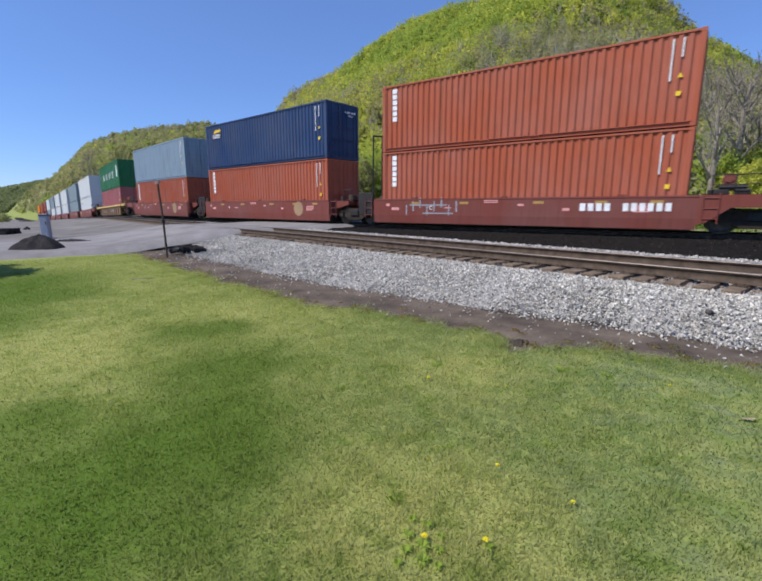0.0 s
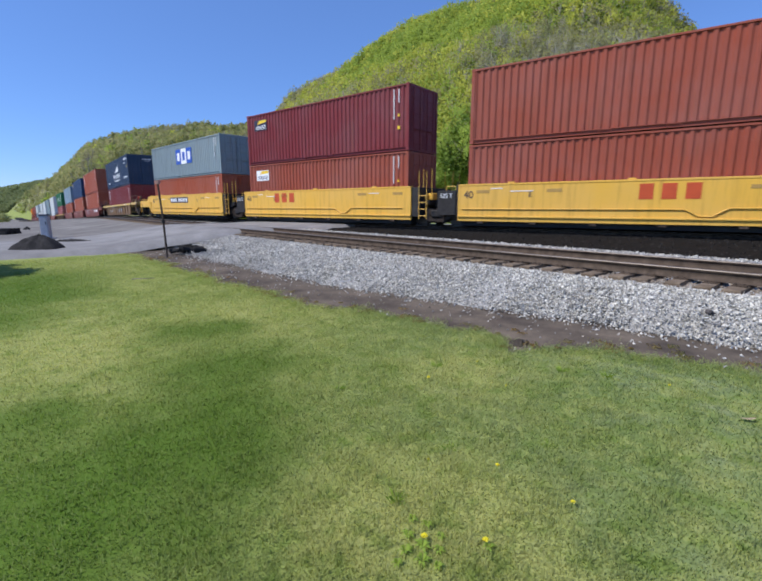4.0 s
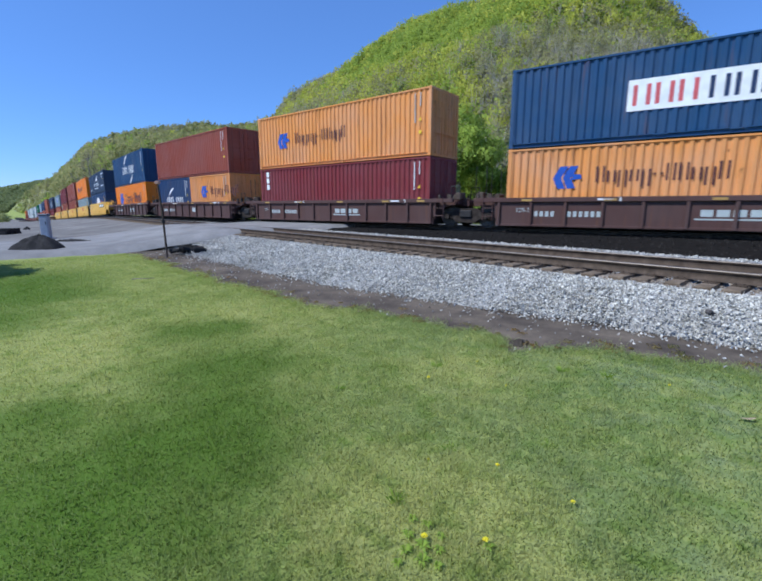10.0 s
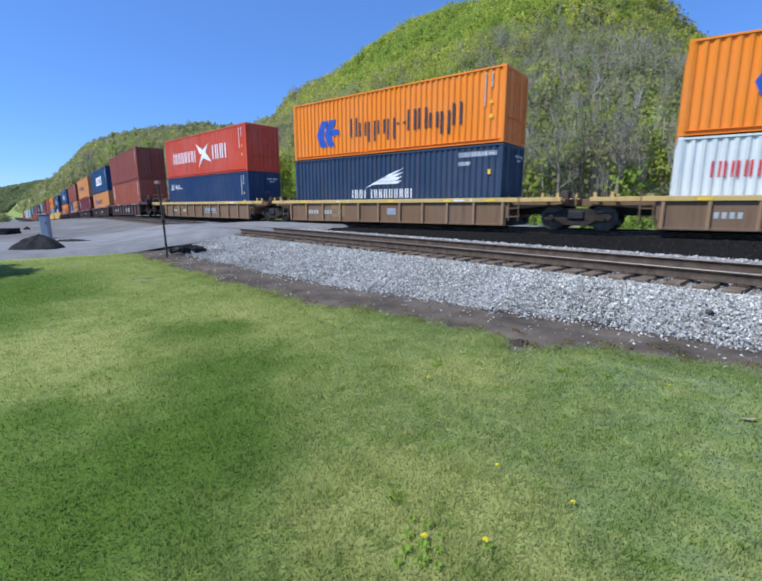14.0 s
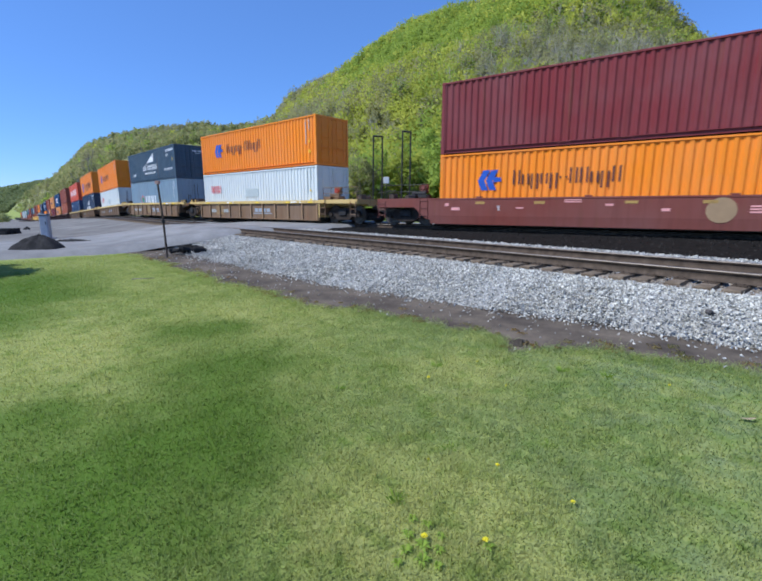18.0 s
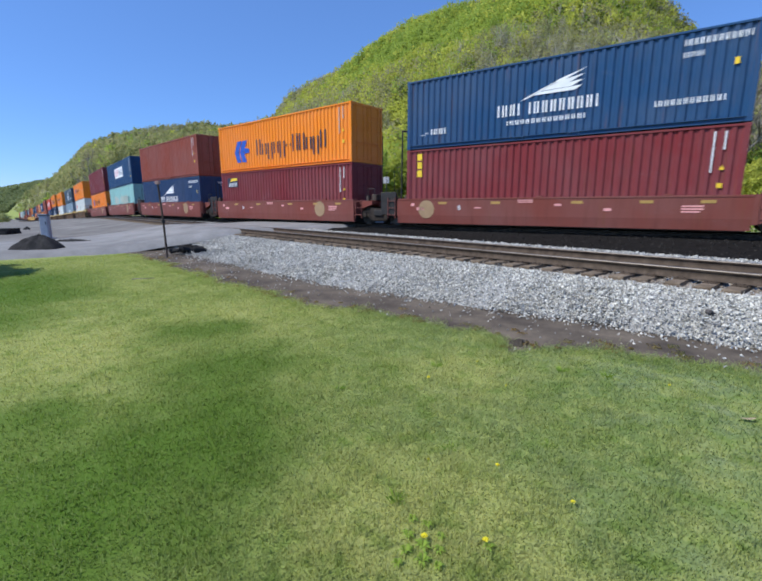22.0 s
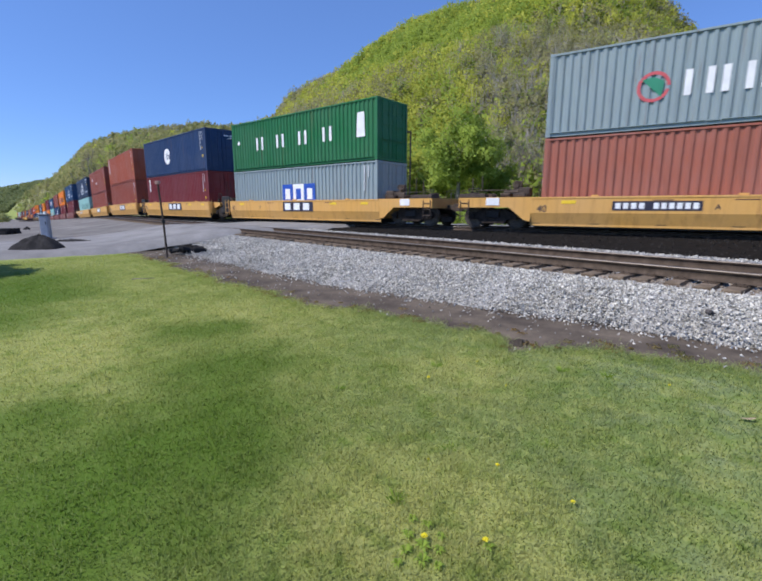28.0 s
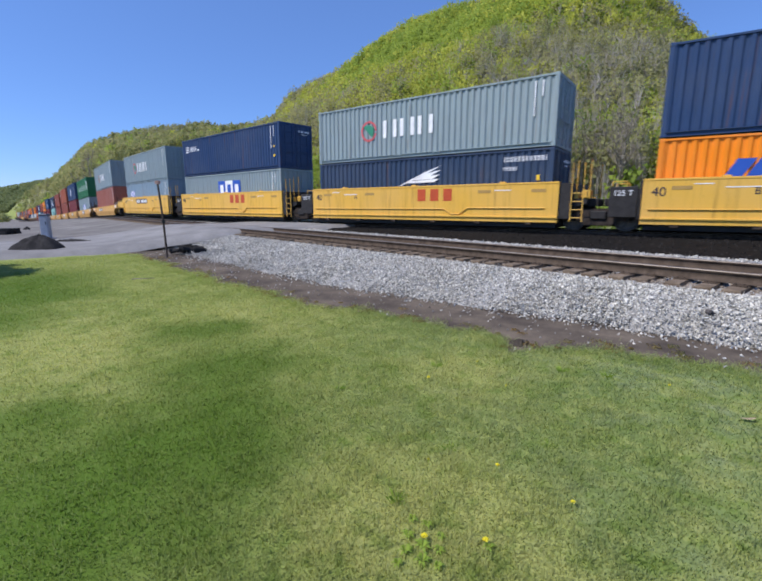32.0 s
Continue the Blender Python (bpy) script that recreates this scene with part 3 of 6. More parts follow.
def build_woods():
    n = 15000
    az = rng.uniform(-43.5, 46, n)
    reach = np.interp(az, AZ, REACH)
    r = np.sqrt(rng.uniform(66.0 ** 2, (reach * 1.03) ** 2, n))
    x, y = r * np.sin(np.radians(az)), r * np.cos(np.radians(az))
    away = x * N[0] + y * N[1]
    keep = (away > np.where(r > 260, 27, 40)) & (rng.random(n) < np.clip(1.5 - r / 700, 0.35, 1))
    x, y, r, az, reach = x[keep], y[keep], r[keep], az[keep], reach[keep]
    z = land(x, y)
    s = (r - 62) / (reach - 62)
    patch = np.sin(x * 0.037 + 0.6) + np.sin(y * 0.031 + x * 0.013) + rng.normal(0, 0.75, len(x))
    bare = 0.8 * smooth((az - 7) / 8.0) * smooth((0.62 - s) / 0.3) * smooth((s + 0.02) / 0.06)
    grey = (patch < -1.15) | (rng.random(len(x)) < bare)
    olive = ~grey & ((patch < -0.35) | ((az < -13) & (rng.random(len(x)) < 0.45)))
    fresh = ~grey & ~olive & ((patch > 0.75) | ((az < -14) & (rng.random(len(x)) < 0.6)))
    bright = ~(grey | olive | fresh)
    dull = (bright | fresh) & (rng.random(len(x)) < 0.8 * smooth((-9 - az) / 10.0))
    bright, fresh = bright & ~dull, fresh & ~dull
    for name, mask, material, per, label in (
            ("spring_woods", bright, SPRING, 92, "far woods in bright yellow-green spring leaf"),
            ("green_woods", fresh, FRESH, 92, "far woods in fresh green leaf"),
            ("dull_woods", dull, DULL, 80, "far woods in dull olive-green leaf"),
            ("budding_woods", olive, BUDS, 66, "far woods still in olive-brown bud")):
        idx = np.where(mask)[0]
        vs = []
        for lo, hi, k, size in ((0, 170, per * 2, 0.62), (170, 330, per, 0.95), (330, 5000, per // 2, 1.7)):
            q = idx[(r[idx] >= lo) & (r[idx] < hi)]
            if not len(q):
                continue
            rad = rng.uniform(2.3, 4.1, len(q))
            tall = rad * rng.uniform(1.0, 1.35, len(q))
            c = np.stack([x[q], y[q], z[q] + tall * 0.95 + rng.uniform(0.6, 2.6, len(q))], -1)
            vs.append(leaves(c, rad, tall, k, size))
        v = np.concatenate(vs)
        tagged(new(name, quick(name, v, tris(v), material)), label, "woods", kind="stuff")
    q = np.where(grey)[0]
    base = np.stack([x[q], y[q], z[q]], -1)
    v = twig_tris(base, rng.uniform(8, 13, len(q)), rng.uniform(1.6, 3.2, len(q)), 42)
    tagged(new("bare_woods", quick("bare_woods", v, tris(v), TWIGS)), "far woods of bare grey trunks and twigs", "woods", kind="stuff")
    c = np.stack([x[q], y[q], z[q] + rng.uniform(5, 9, len(q))], -1)
    v = leaves(c, rng.uniform(1.8, 3.0, len(q)), rng.uniform(2, 3.8, len(q)), 50, 0.55)
    tagged(new("thin_woods", quick("thin_woods", v, tris(v), BUDS)), "thin olive buds among bare trees", "woods", kind="stuff")
    m = 2600
    az2, r2 = rng.uniform(-46, -30, m), rng.uniform(1500, 2350, m)
    x2, y2 = r2 * np.sin(np.radians(az2)), r2 * np.cos(np.radians(az2))
    v = leaves(np.stack([x2, y2, land(x2, y2) + 5], -1), np.full(m, 9.0), np.full(m, 8.0), 26, 6.0)
    tagged(new("distant_woods", quick("distant_woods", v, tris(v), FAR)), "distant olive-green woods across the valley", "woods", kind="stuff")
    # undergrowth at the foot of the hill
    m = 1700
    a, p = rng.uniform(-95, 75, m), rng.uniform(33, 56, m) + rng.normal(0, 2, m)
    xs, ys = A[0] * a + N[0] * p, A[1] * a + N[1] * p
    rad = rng.uniform(0.7, 1.9, m)
    c = np.stack([xs, ys, land(xs, ys) + rad * 0.7], -1)
    v = leaves(c, rad, rad * 0.9, 100, 0.22)
    tagged(new("undergrowth", quick("undergrowth", v, tris(v), FRESH)), "green undergrowth at the foot of the hill", "undergrowth", kind="stuff")
    # thicket where the gravel lot ends
    m = 420
    a, p = rng.uniform(-440, -285, m), rng.uniform(-110, 4, m)
    xs, ys = A[0] * a + N[0] * p, A[1] * a + N[1] * p
    rad = rng.uniform(1.8, 3.6, m)
    v = leaves(np.stack([xs, ys, land(xs, ys) + rad * 0.8], -1), rad, rad, 70, 0.8)
    tagged(new("far_thicket", quick("far_thicket", v, tris(v), DULL)), "dull green thicket beyond the gravel lot", "thicket", kind="stuff")
    # pines on the skyline
    for az_p, rr, h in ((30.6, 322, 12), (33.0, 330, 13), (29.7, 318, 9), (-25, 690, 17), (-8.7, 352, 9), (24.5, 304, 8)):
        px_, py_ = rr * math.sin(radians(az_p)), rr * math.cos(radians(az_p))
        pine(px_, py_, float(land(px_, py_)) - 0.2, h)


def pine(x, y, z, h):
    root = tagged(new("pine_tree"), "dark green pine on the hill's skyline", "tree", "pines on the ridge")
    root.location = (x, y, z)
    part("trunk", Shape().tube((0, 0, -0.3), (0, 0, h), 0.25, 8, 0.03), BARK, root)
    vs = []
    for k in range(11):
        f = k / 10
        c = np.array([[0, 0, h * (0.18 + 0.8 * f)]])
        vs.append(leaves(c, np.array([h * 0.26 * (1 - f) + 0.35]), np.array([h * 0.06]), 60, 0.6, 0.5))
    v = np.concatenate(vs)
    part("crown", quick("crown", v, tris(v), PINE), None, root)


build_woods()


# ---------------------------------------------------------------- single trees behind the train
def tree(x, y, height, radius, material, label, bare=False, seed=1, count=3200, size=0.21, low=0.33):
    rnd = random.Random(seed)
    z = float(land(x, y))
    root = tagged(new("tree"), label, "tree", "trees behind the line")
    root.location = (x, y, z)
    t = Shape()
    pts = [Vector((0, 0, -0.3))]
    for k in range(5):
        pts.append(Vector((rnd.uniform(-.25, .25) * k * 0.4, rnd.uniform(-.25, .25) * k * 0.4, height * (0.75 if bare else 0.6) * (k + 1) / 5)))
    r0 = 0.035 * height ** 0.9
    for k, (a, b) in enumerate(zip(pts, pts[1:])):
        t.tube(a, b, r0 * (1 - k * 0.16), 8, r0 * (1 - (k + 1) * 0.16))
    part("trunk", t, BARK, root)
    tips = []
    for k in range(14 if bare else 8):
        s = Shape()
        f = rnd.uniform(0.3, 0.95)
        i = min(4, int(f * 5))
        p = pts[i].lerp(pts[i + 1], f * 5 - i)
        ang = k * 2.4 + rnd.uniform(-.3, .3)
        reach = radius * rnd.uniform(0.6, 1.0) * (1.1 - 0.5 * f)
        q = p + Vector((math.cos(ang) * reach, math.sin(ang) * reach, height * rnd.uniform(0.12, 0.28)))
        s.tube(p, q, r0 * 0.38 * (1.2 - f), 6, r0 * 0.1)
        for _ in range(7 if bare else 3):
            g = rnd.uniform(0.3, 1)
            w = p.lerp(q, g)
            e = w + Vector((rnd.uniform(-1, 1), rnd.uniform(-1, 1), rnd.uniform(0.3, 1.4))) * radius * 0.33
            s.tube(w, e, r0 * 0.12, 4, r0 * 0.03)
            tips.append(e)
            for _ in range(4 if bare else 0):
                e2 = w.lerp(e, rnd.uniform(0.3, 1)) + Vector((rnd.uniform(-1, 1), rnd.uniform(-1, 1), rnd.uniform(0.2, 1.2))) * radius * 0.2
                s.tube(w.lerp(e, 0.6), e2, r0 * 0.05, 3, r0 * 0.015)
        part("limb", s, BARK, root)
    if material is not None:
        n = 34
        cs = []
        for _ in range(n):
            d = Vector((rnd.gauss(0, 1), rnd.gauss(0, 1), rnd.gauss(0, 1))).normalized() * rnd.uniform(0.35, 0.8)
            cs.append((d.x * radius, d.y * radius, height * (low + (1 - low) * 0.5) + d.z * height * (1 - low) * 0.5))
        rad = rng.uniform(0.22, 0.40, n) * radius
        v = leaves(np.array(cs), rad, rad * 0.85, count // n, size, 0.45)
        part("crown", quick("crown", v, tris(v), material), None, root)


tree(9.6, 56, 13.8, 5.8, BUSH, "round bright green tree in spring leaf", seed=3, count=15000, size=0.26, low=0.18)
tree(14.6, 60, 10.5, 4.2, FRESH, "green tree with a low crown", seed=5, count=8000, low=0.2)
tree(24.0, 61, 12.5, 3.6, None, "bare grey tree before the hill", True, 7)
tree(28.5, 64, 13.5, 3.8, BUDS, "slender tree with first olive buds", True, 8, 700, 0.25)
tree(20.5, 66, 12.0, 3.2, None, "bare grey tree before the hill", True, 9)
tree(33.0, 62, 12.5, 3.6, None, "bare grey tree before the hill", True, 10)
tree(36.5, 70, 14.0, 4.0, BUDS, "tall thin tree in bud", True, 12, 700, 0.25)
tree(41.0, 52, 8.5, 4.6, FRESH, "bushy bright green tree", seed=13, count=10000, low=0.12)
tree(47.0, 55, 9.5, 5.0, SPRING, "bushy yellow-green tree in young leaf", seed=14, count=10000, low=0.12)
tree(36.0, 49, 17.0, 4.2, None, "tall bare grey tree before the hill", True, 31)
tree(40.5, 51.5, 20.0, 4.6, None, "tall bare grey tree before the hill", True, 32)
tree(45.5, 55, 22.0, 5.0, BUDS, "tall thin tree in bud", True, 33, 500, 0.25)
tree(30.5, 58, 13.0, 3.4, None, "bare grey tree before the hill", True, 34)
tree(38.0, 46, 6.5, 3.6, SPRING, "low spreading yellow-green tree", seed=15, count=8000, low=0.1)
tree(-16.0, 66, 10.5, 4.6, SPRING, "yellow-green tree in young leaf", seed=16, count=9000, low=0.18)
tree(-9.0, 64, 9.0, 4.2, FRESH, "green tree in young leaf", seed=17, count=7000, low=0.15)
tree(-3.0, 66, 10.0, 4.2, BUDS, "olive-brown tree in bud", seed=18, count=3200, low=0.2)
tree(3.0, 68, 11.0, 4.4, SPRING, "yellow-green tree in young leaf", seed=19, count=7000, low=0.2)
tree(-95.0, 147, 25.0, 7.0, None, "tall bare tree beside the line", True, 20)
tree(-82.0, 152, 15.0, 6.0, BUDS, "budding tree beside the line", True, 21, 1200, 0.5)
# Out of view on the left: added for the shadow it throws on the lawn.
tree(-15.2, 9.4, 6.4, 2.9, FRESH, "unseen young green tree, added to shade the lawn's edge", seed=22, count=15000, size=0.24, low=0.2)


# ---------------------------------------------------------------- lawn, ballast stones, weeds
def build_grass():
    n = 1050000
    r = (rng.random(n) * (20.0 ** 0.7 - 0.3 ** 0.7) + 0.3 ** 0.7) ** (1 / 0.7)
    az = np.radians(np.where(rng.random(n) < 0.2, rng.uniform(-180, 180, n), rng.normal(0, 40, n)))
    x, y = r * np.sin(az), r * np.cos(az)
    a, p = x * A[0] + y * A[1], x * N[0] + y * N[1]
    edge = np.interp(a, EDGE_A, EDGE_GRASS) + 0.10 * np.sin(a * 2.1) + 0.07 * np.sin(a * 5.3) + 0.04 * np.sin(a * 11.7)
    edge += rng.exponential(0.14, n) - 0.16
    keep = (rng.random(n) < np.minimum(1.0, r / 1.8) ** 1.3) & (p < edge) & (a > -18.1 + rng.normal(0, 0.22, n))
    x, y, r = x[keep], y[keep], r[keep]
    n = len(x)
    clump = 0.75 + 0.5 * np.sin(x * 9.1 + np.sin(y * 7.3)) * np.sin(y * 8.3 + 1.7) * 0.5
    h = rng.uniform(0.016, 0.034, n) * (clump + 0.35)
    w = rng.uniform(0.0019, 0.0036, n) * (1 + r * 0.30)
    ang = rng.uniform(0, 2 * np.pi, n)
    dx, dy = np.cos(ang) * w, np.sin(ang) * w
    lean, la = h * rng.uniform(0.2, 1.1, n), ang + np.pi / 2 + rng.normal(0, 0.3, n)
    z = np.full(n, -0.957)
    v = np.stack([np.stack([x - dx, y - dy, z], -1), np.stack([x + dx, y + dy, z], -1), np.stack([x + lean * np.cos(la), y + lean * np.sin(la), z + h], -1)], 1).reshape(-1, 3)
    # a ragged fringe where the lawn meets the cinders
    k = 30000
    a = -18.0 + 24.0 * rng.random(k)
    p = np.interp(a, EDGE_A, EDGE_GRASS) + 0.10 * np.sin(a * 2.1) + 0.07 * np.sin(a * 5.3) + 0.04 * np.sin(a * 11.7)
    p += rng.normal(0, 1, k) * (0.07 + 0.14 * np.abs(np.sin(a * 1.9) * np.sin(a * 4.3 + 1)))
    x, y = A[0] * a + N[0] * p, A[1] * a + N[1] * p
    h, w, ang = rng.uniform(0.02, 0.075, k), rng.uniform(0.003, 0.006, k), rng.uniform(0, 2 * np.pi, k)
    dx, dy, lean, la = np.cos(ang) * w, np.sin(ang) * w, h * rng.uniform(0.6, 1.8, k), ang + np.pi / 2 + rng.normal(0, 0.3, k)
    z = np.full(k, -0.95)
    v = np.concatenate([v, np.stack([np.stack([x - dx, y - dy, z], -1), np.stack([x + dx, y + dy, z], -1), np.stack([x + lean * np.cos(la), y + lean * np.sin(la), z + h], -1)], 1).reshape(-1, 3)])
    turn = np.repeat(rng.normal(0, 0.22, (len(v) // 3, 3)) + np.array([0, 0, 1.0]), 3, axis=0)
    v = np.concatenate([v, turn / np.linalg.norm(turn, axis=1, keepdims=True)], axis=1)
    m, nt, bsdf = nodes("grass_blades")
    c = lawn_color(nt, 1.90)
    geo = nt.nodes.new("ShaderNodeNewGeometry")
    c = mixed(nt, ramp(nt, geo.outputs["Random Per Island"], 0.6, 1.0, 0.0, 0.2), c, (0.60, 0.58, 0.27))
    nt.links.new(c, bsdf.inputs["Base Color"])
    bsdf.inputs["Roughness"].default_value = 0.6
    bsdf.inputs["Specular IOR Level"].default_value = 0.3
    tr = nt.nodes.new("ShaderNodeBsdfTranslucent")
    nt.links.new(c, tr.inputs["Color"])
    mx = add(nt, "ShaderNodeMixShader", Fac=0.5)
    nt.links.new(bsdf.outputs[0], mx.inputs[1])
    nt.links.new(tr.outputs[0], mx.inputs[2])
    nt.links.new(mx.outputs[0], nt.nodes["Material Output"].inputs["Surface"])
    tagged(new("grass", quick("grass", v, tris(v), m)), "short mown grass blades, green with dry straw", "grass", kind="stuff")


build_grass()
CHIP = np.array([[1, 1, 1], [1, -1, -1], [-1, 1, -1], [-1, -1, 1], [0.5, 0.9, -0.9]], float) * 0.85
CHIP_F = np.array([[0, 1, 4], [0, 3, 1], [0, 2, 3], [1, 3, 2], [0, 4, 2], [1, 2, 4]])


def stone_material(name, low, high, dust=0.35):
    m, nt, bsdf = nodes(name)
    geo = nt.nodes.new("ShaderNodeNewGeometry")
    c = mixed(nt, geo.outputs["Random Per Island"], low, high)
    c = mixed(nt, ramp(nt, noise_of(nt, place_of(nt, True), 0.9, 3), 0.4, 0.7, 0, dust), c, (0.24, 0.225, 0.20))
    nt.links.new(c, bsdf.inputs["Base Color"])
    bsdf.inputs["Roughness"].default_value = 0.9
    bsdf.inputs["Specular IOR Level"].default_value = 0.1
    return m


STONE = stone_material("broken_limestone", (0.20, 0.195, 0.175), (0.78, 0.755, 0.67))
DIRTY = stone_material("stained_ballast", (0.15, 0.12, 0.09), (0.36, 0.30, 0.235))
# Stones beside the train, shade painted into their near-black colour.
SHADE_STONE = stone_material("shade_dark_stones", (0.012, 0.011, 0.010), (0.04, 0.036, 0.032), 0.03)


def scatter_stones(name, label, pts, size, material):
    n = len(pts)
    q = rng.normal(size=(n, 3, 3))
    q, _ = np.linalg.qr(q)
    sc = size[:, None] * np.array([1.35, 0.95, 0.6]) * rng.uniform(0.7, 1.25, (n, 3))
    o = CHIP[None] * (1 + rng.uniform(-0.3, 0.3, (n, 5, 1)))
    v = np.einsum("nvi,nij->nvj", o * sc[:, None, :], q) + pts[:, None, :]
    f = (CHIP_F[None] + 5 * np.arange(n)[:, None, None]).reshape(-1, 3)
    me = quick(name, v.reshape(-1, 3), f, material)
    me.polygons.foreach_set("use_smooth", [False] * len(me.polygons))
    tagged(new(name, me), label, "stones", kind="stuff")


def build_stones():
    n = 100000
    a = -18.3 + 26.5 * rng.random(n) ** 0.9
    toe = np.interp(a, EDGE_A, EDGE_TOE) + np.abs(rng.normal(0, 0.12, n)) * rng.choice([-1.6, 1], n)
    p = toe + (7.62 - toe) * rng.random(n)
    f = np.clip((p - toe) / (7.5 - toe), 0, 1)
    z = -0.925 + 0.475 * f ** 0.9 + rng.uniform(-0.012, 0.015, n)
    x, y = A[0] * a + N[0] * p, A[1] * a + N[1] * p
    scatter_stones("ballast_stones", "angular grey limestone ballast on the shoulder", np.stack([x, y, z], -1), rng.uniform(0.008, 0.018, n) * np.where(rng.random(n) < 0.06, 1.5, 1.0), STONE)
    n = 26000
    a, p = rng.uniform(-18.3, 10, n), rng.uniform(7.55, 11.4, n)
    x, y = A[0] * a + N[0] * p, A[1] * a + N[1] * p
    z = np.interp(p, [7.5, 8.95, 10.2, 10.8, 11.15, 11.6, 12.6], [-0.45, -0.43, -0.42, -0.34, -0.295, -0.42, -0.62]) + rng.uniform(-0.015, 0.012, n)
    inner, size = p < 9.75, rng.uniform(0.016, 0.032, n)
    scatter_stones("track_stones", "grey ballast between the rails", np.stack([x, y, z], -1)[inner], size[inner], DIRTY)
    scatter_stones("shoulder_stones", "pale ballast beyond the near line", np.stack([x, y, z], -1)[~inner], size[~inner], STONE)
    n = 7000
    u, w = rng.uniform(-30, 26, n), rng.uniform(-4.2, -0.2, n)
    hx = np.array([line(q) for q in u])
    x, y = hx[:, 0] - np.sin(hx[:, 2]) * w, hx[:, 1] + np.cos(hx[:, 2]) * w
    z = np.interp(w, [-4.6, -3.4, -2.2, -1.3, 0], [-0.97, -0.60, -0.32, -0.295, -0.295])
    scatter_stones("far_track_stones", "dark ballast beside the train's line, shade painted in", np.stack([x, y, z], -1), rng.uniform(0.018, 0.034, n), SHADE_STONE)
    n = 1100
    a = rng.uniform(-18, 8, n)
    lo, hi = np.interp(a, EDGE_A, EDGE_GRASS), np.interp(a, EDGE_A, EDGE_TOE)
    p = hi + 0.1 - (hi - lo + 0.15) * rng.random(n) ** 1.8
    x, y = A[0] * a + N[0] * p, A[1] * a + N[1] * p
    scatter_stones("loose_stones", "loose pale stones strewn on cinder soil", np.stack([x, y, np.full(n, -0.922)], -1), rng.uniform(0.006, 0.018, n), STONE)


build_stones()


def build_weeds():
    """Ochre and green weeds where the lawn thins out on the cinders."""
    n = 120
    a = rng.uniform(-17, 5, n)
    p = np.interp(a, EDGE_A, EDGE_GRASS) + rng.uniform(0.0, 0.9, n) * rng.random(n)
    x, y = A[0] * a + N[0] * p, A[1] * a + N[1] * p
    rad = rng.uniform(0.04, 0.17, n)
    m = leaf_material("dry_weeds", (0.34, 0.22, 0.085), (0.24, 0.26, 0.075), 1.2)
    v = leaves(np.stack([x, y, -0.925 + rad * 0.12], -1), rad, rad * 0.10, 75, 0.016)
    tagged(new("weeds", quick("weeds", v, tris(v), m)), "dry ochre weeds on the cinders", "weeds", kind="stuff")


build_weeds()


# ---------------------------------------------------------------- small things
YELLOW = plain("dandelion_yellow", (0.85, 0.72, 0.015), 0.7, vary=0.2, scale=40, bump=0)
STALK = leaf_material("dandelion_green", (0.30, 0.42, 0.06), (0.36, 0.50, 0.08), 3.0, 0.2)


def dandelion(x, y, r=0.017, h=0.045):
    root = tagged(new("dandelion"), "yellow dandelion flower in the lawn", "flower", "dandelions in the lawn")
    root.location = (x, y, -0.955)
    part("stalk", Shape().tube((0, 0, 0), (0.004, 0, h), 0.0022, 6), STALK, root)
    head = Shape()
    for ring, (k, rr, z) in enumerate(((14, r, 0.0), (11, r * 0.75, 0.004), (7, r * 0.45, 0.007))):
        for i in range(k):
            a = 2 * math.pi * (i + 0.5 * ring) / k
            b = 2.0 / k
            head.poly([(0.004, 0, h + z - 0.003), (0.004 + rr * math.cos(a - b), rr * math.sin(a - b), h + z), (0.004 + rr * 1.1 * math.cos(a), rr * 1.1 * math.sin(a), h + z + 0.002), (0.004 + rr * math.cos(a + b), rr * math.sin(a + b), h + z)])
    part("flower_head", head, YELLOW, root)


for fx, fy, fr in ((0.218, 1.973, 0.018), (0.527, 1.946, 0.016), (1.096, 2.235, 0.013), (0.759, 2.601, 0.013), (0.468, 4.103, 0.016), (1.179, 3.9, 0.010), (2.727, 3.9, 0.010),
                   (0.313, 2.663, 0.008), (1.05, 4.55, 0.012)):
    dandelion(fx, fy, fr)


def broadleaf(x, y, r):
    """A rosette of broad weed leaves in the lawn."""
    root = tagged(new("dandelion_rosette"), "flat rosette of green dandelion leaves", "weed", "rosettes in the lawn")
    root.location = (x, y, -0.95)
    for i in range(9):
        a, k = i * 2.4, r * random.Random(i + int(x * 100)).uniform(0.6, 1.1)
        s = Shape()
        c, d = math.cos(a), math.sin(a)
        w = k * 0.17
        pts = [(0, 0, 0.004), (c * k * 0.5 - d * w, d * k * 0.5 + c * w, 0.03), (c * k, d * k, 0.022), (c * k * 0.5 + d * w, d * k * 0.5 - c * w, 0.03)]
        s.poly(pts)
        part("leaf", s, STALK, root)


for bx, by, br in ((0.21, 1.93, 0.055), (0.14, 2.0, 0.045), (0.25, 2.08, 0.045), (0.54, 1.92, 0.04), (0.29, 1.90, 0.045), (0.12, 1.90, 0.05),
                   (0.20, 1.84, 0.05), (0.31, 1.99, 0.04), (0.17, 2.12, 0.04), (0.08, 1.82, 0.04), (0.27, 1.80, 0.04)):
    broadleaf(bx, by, br)


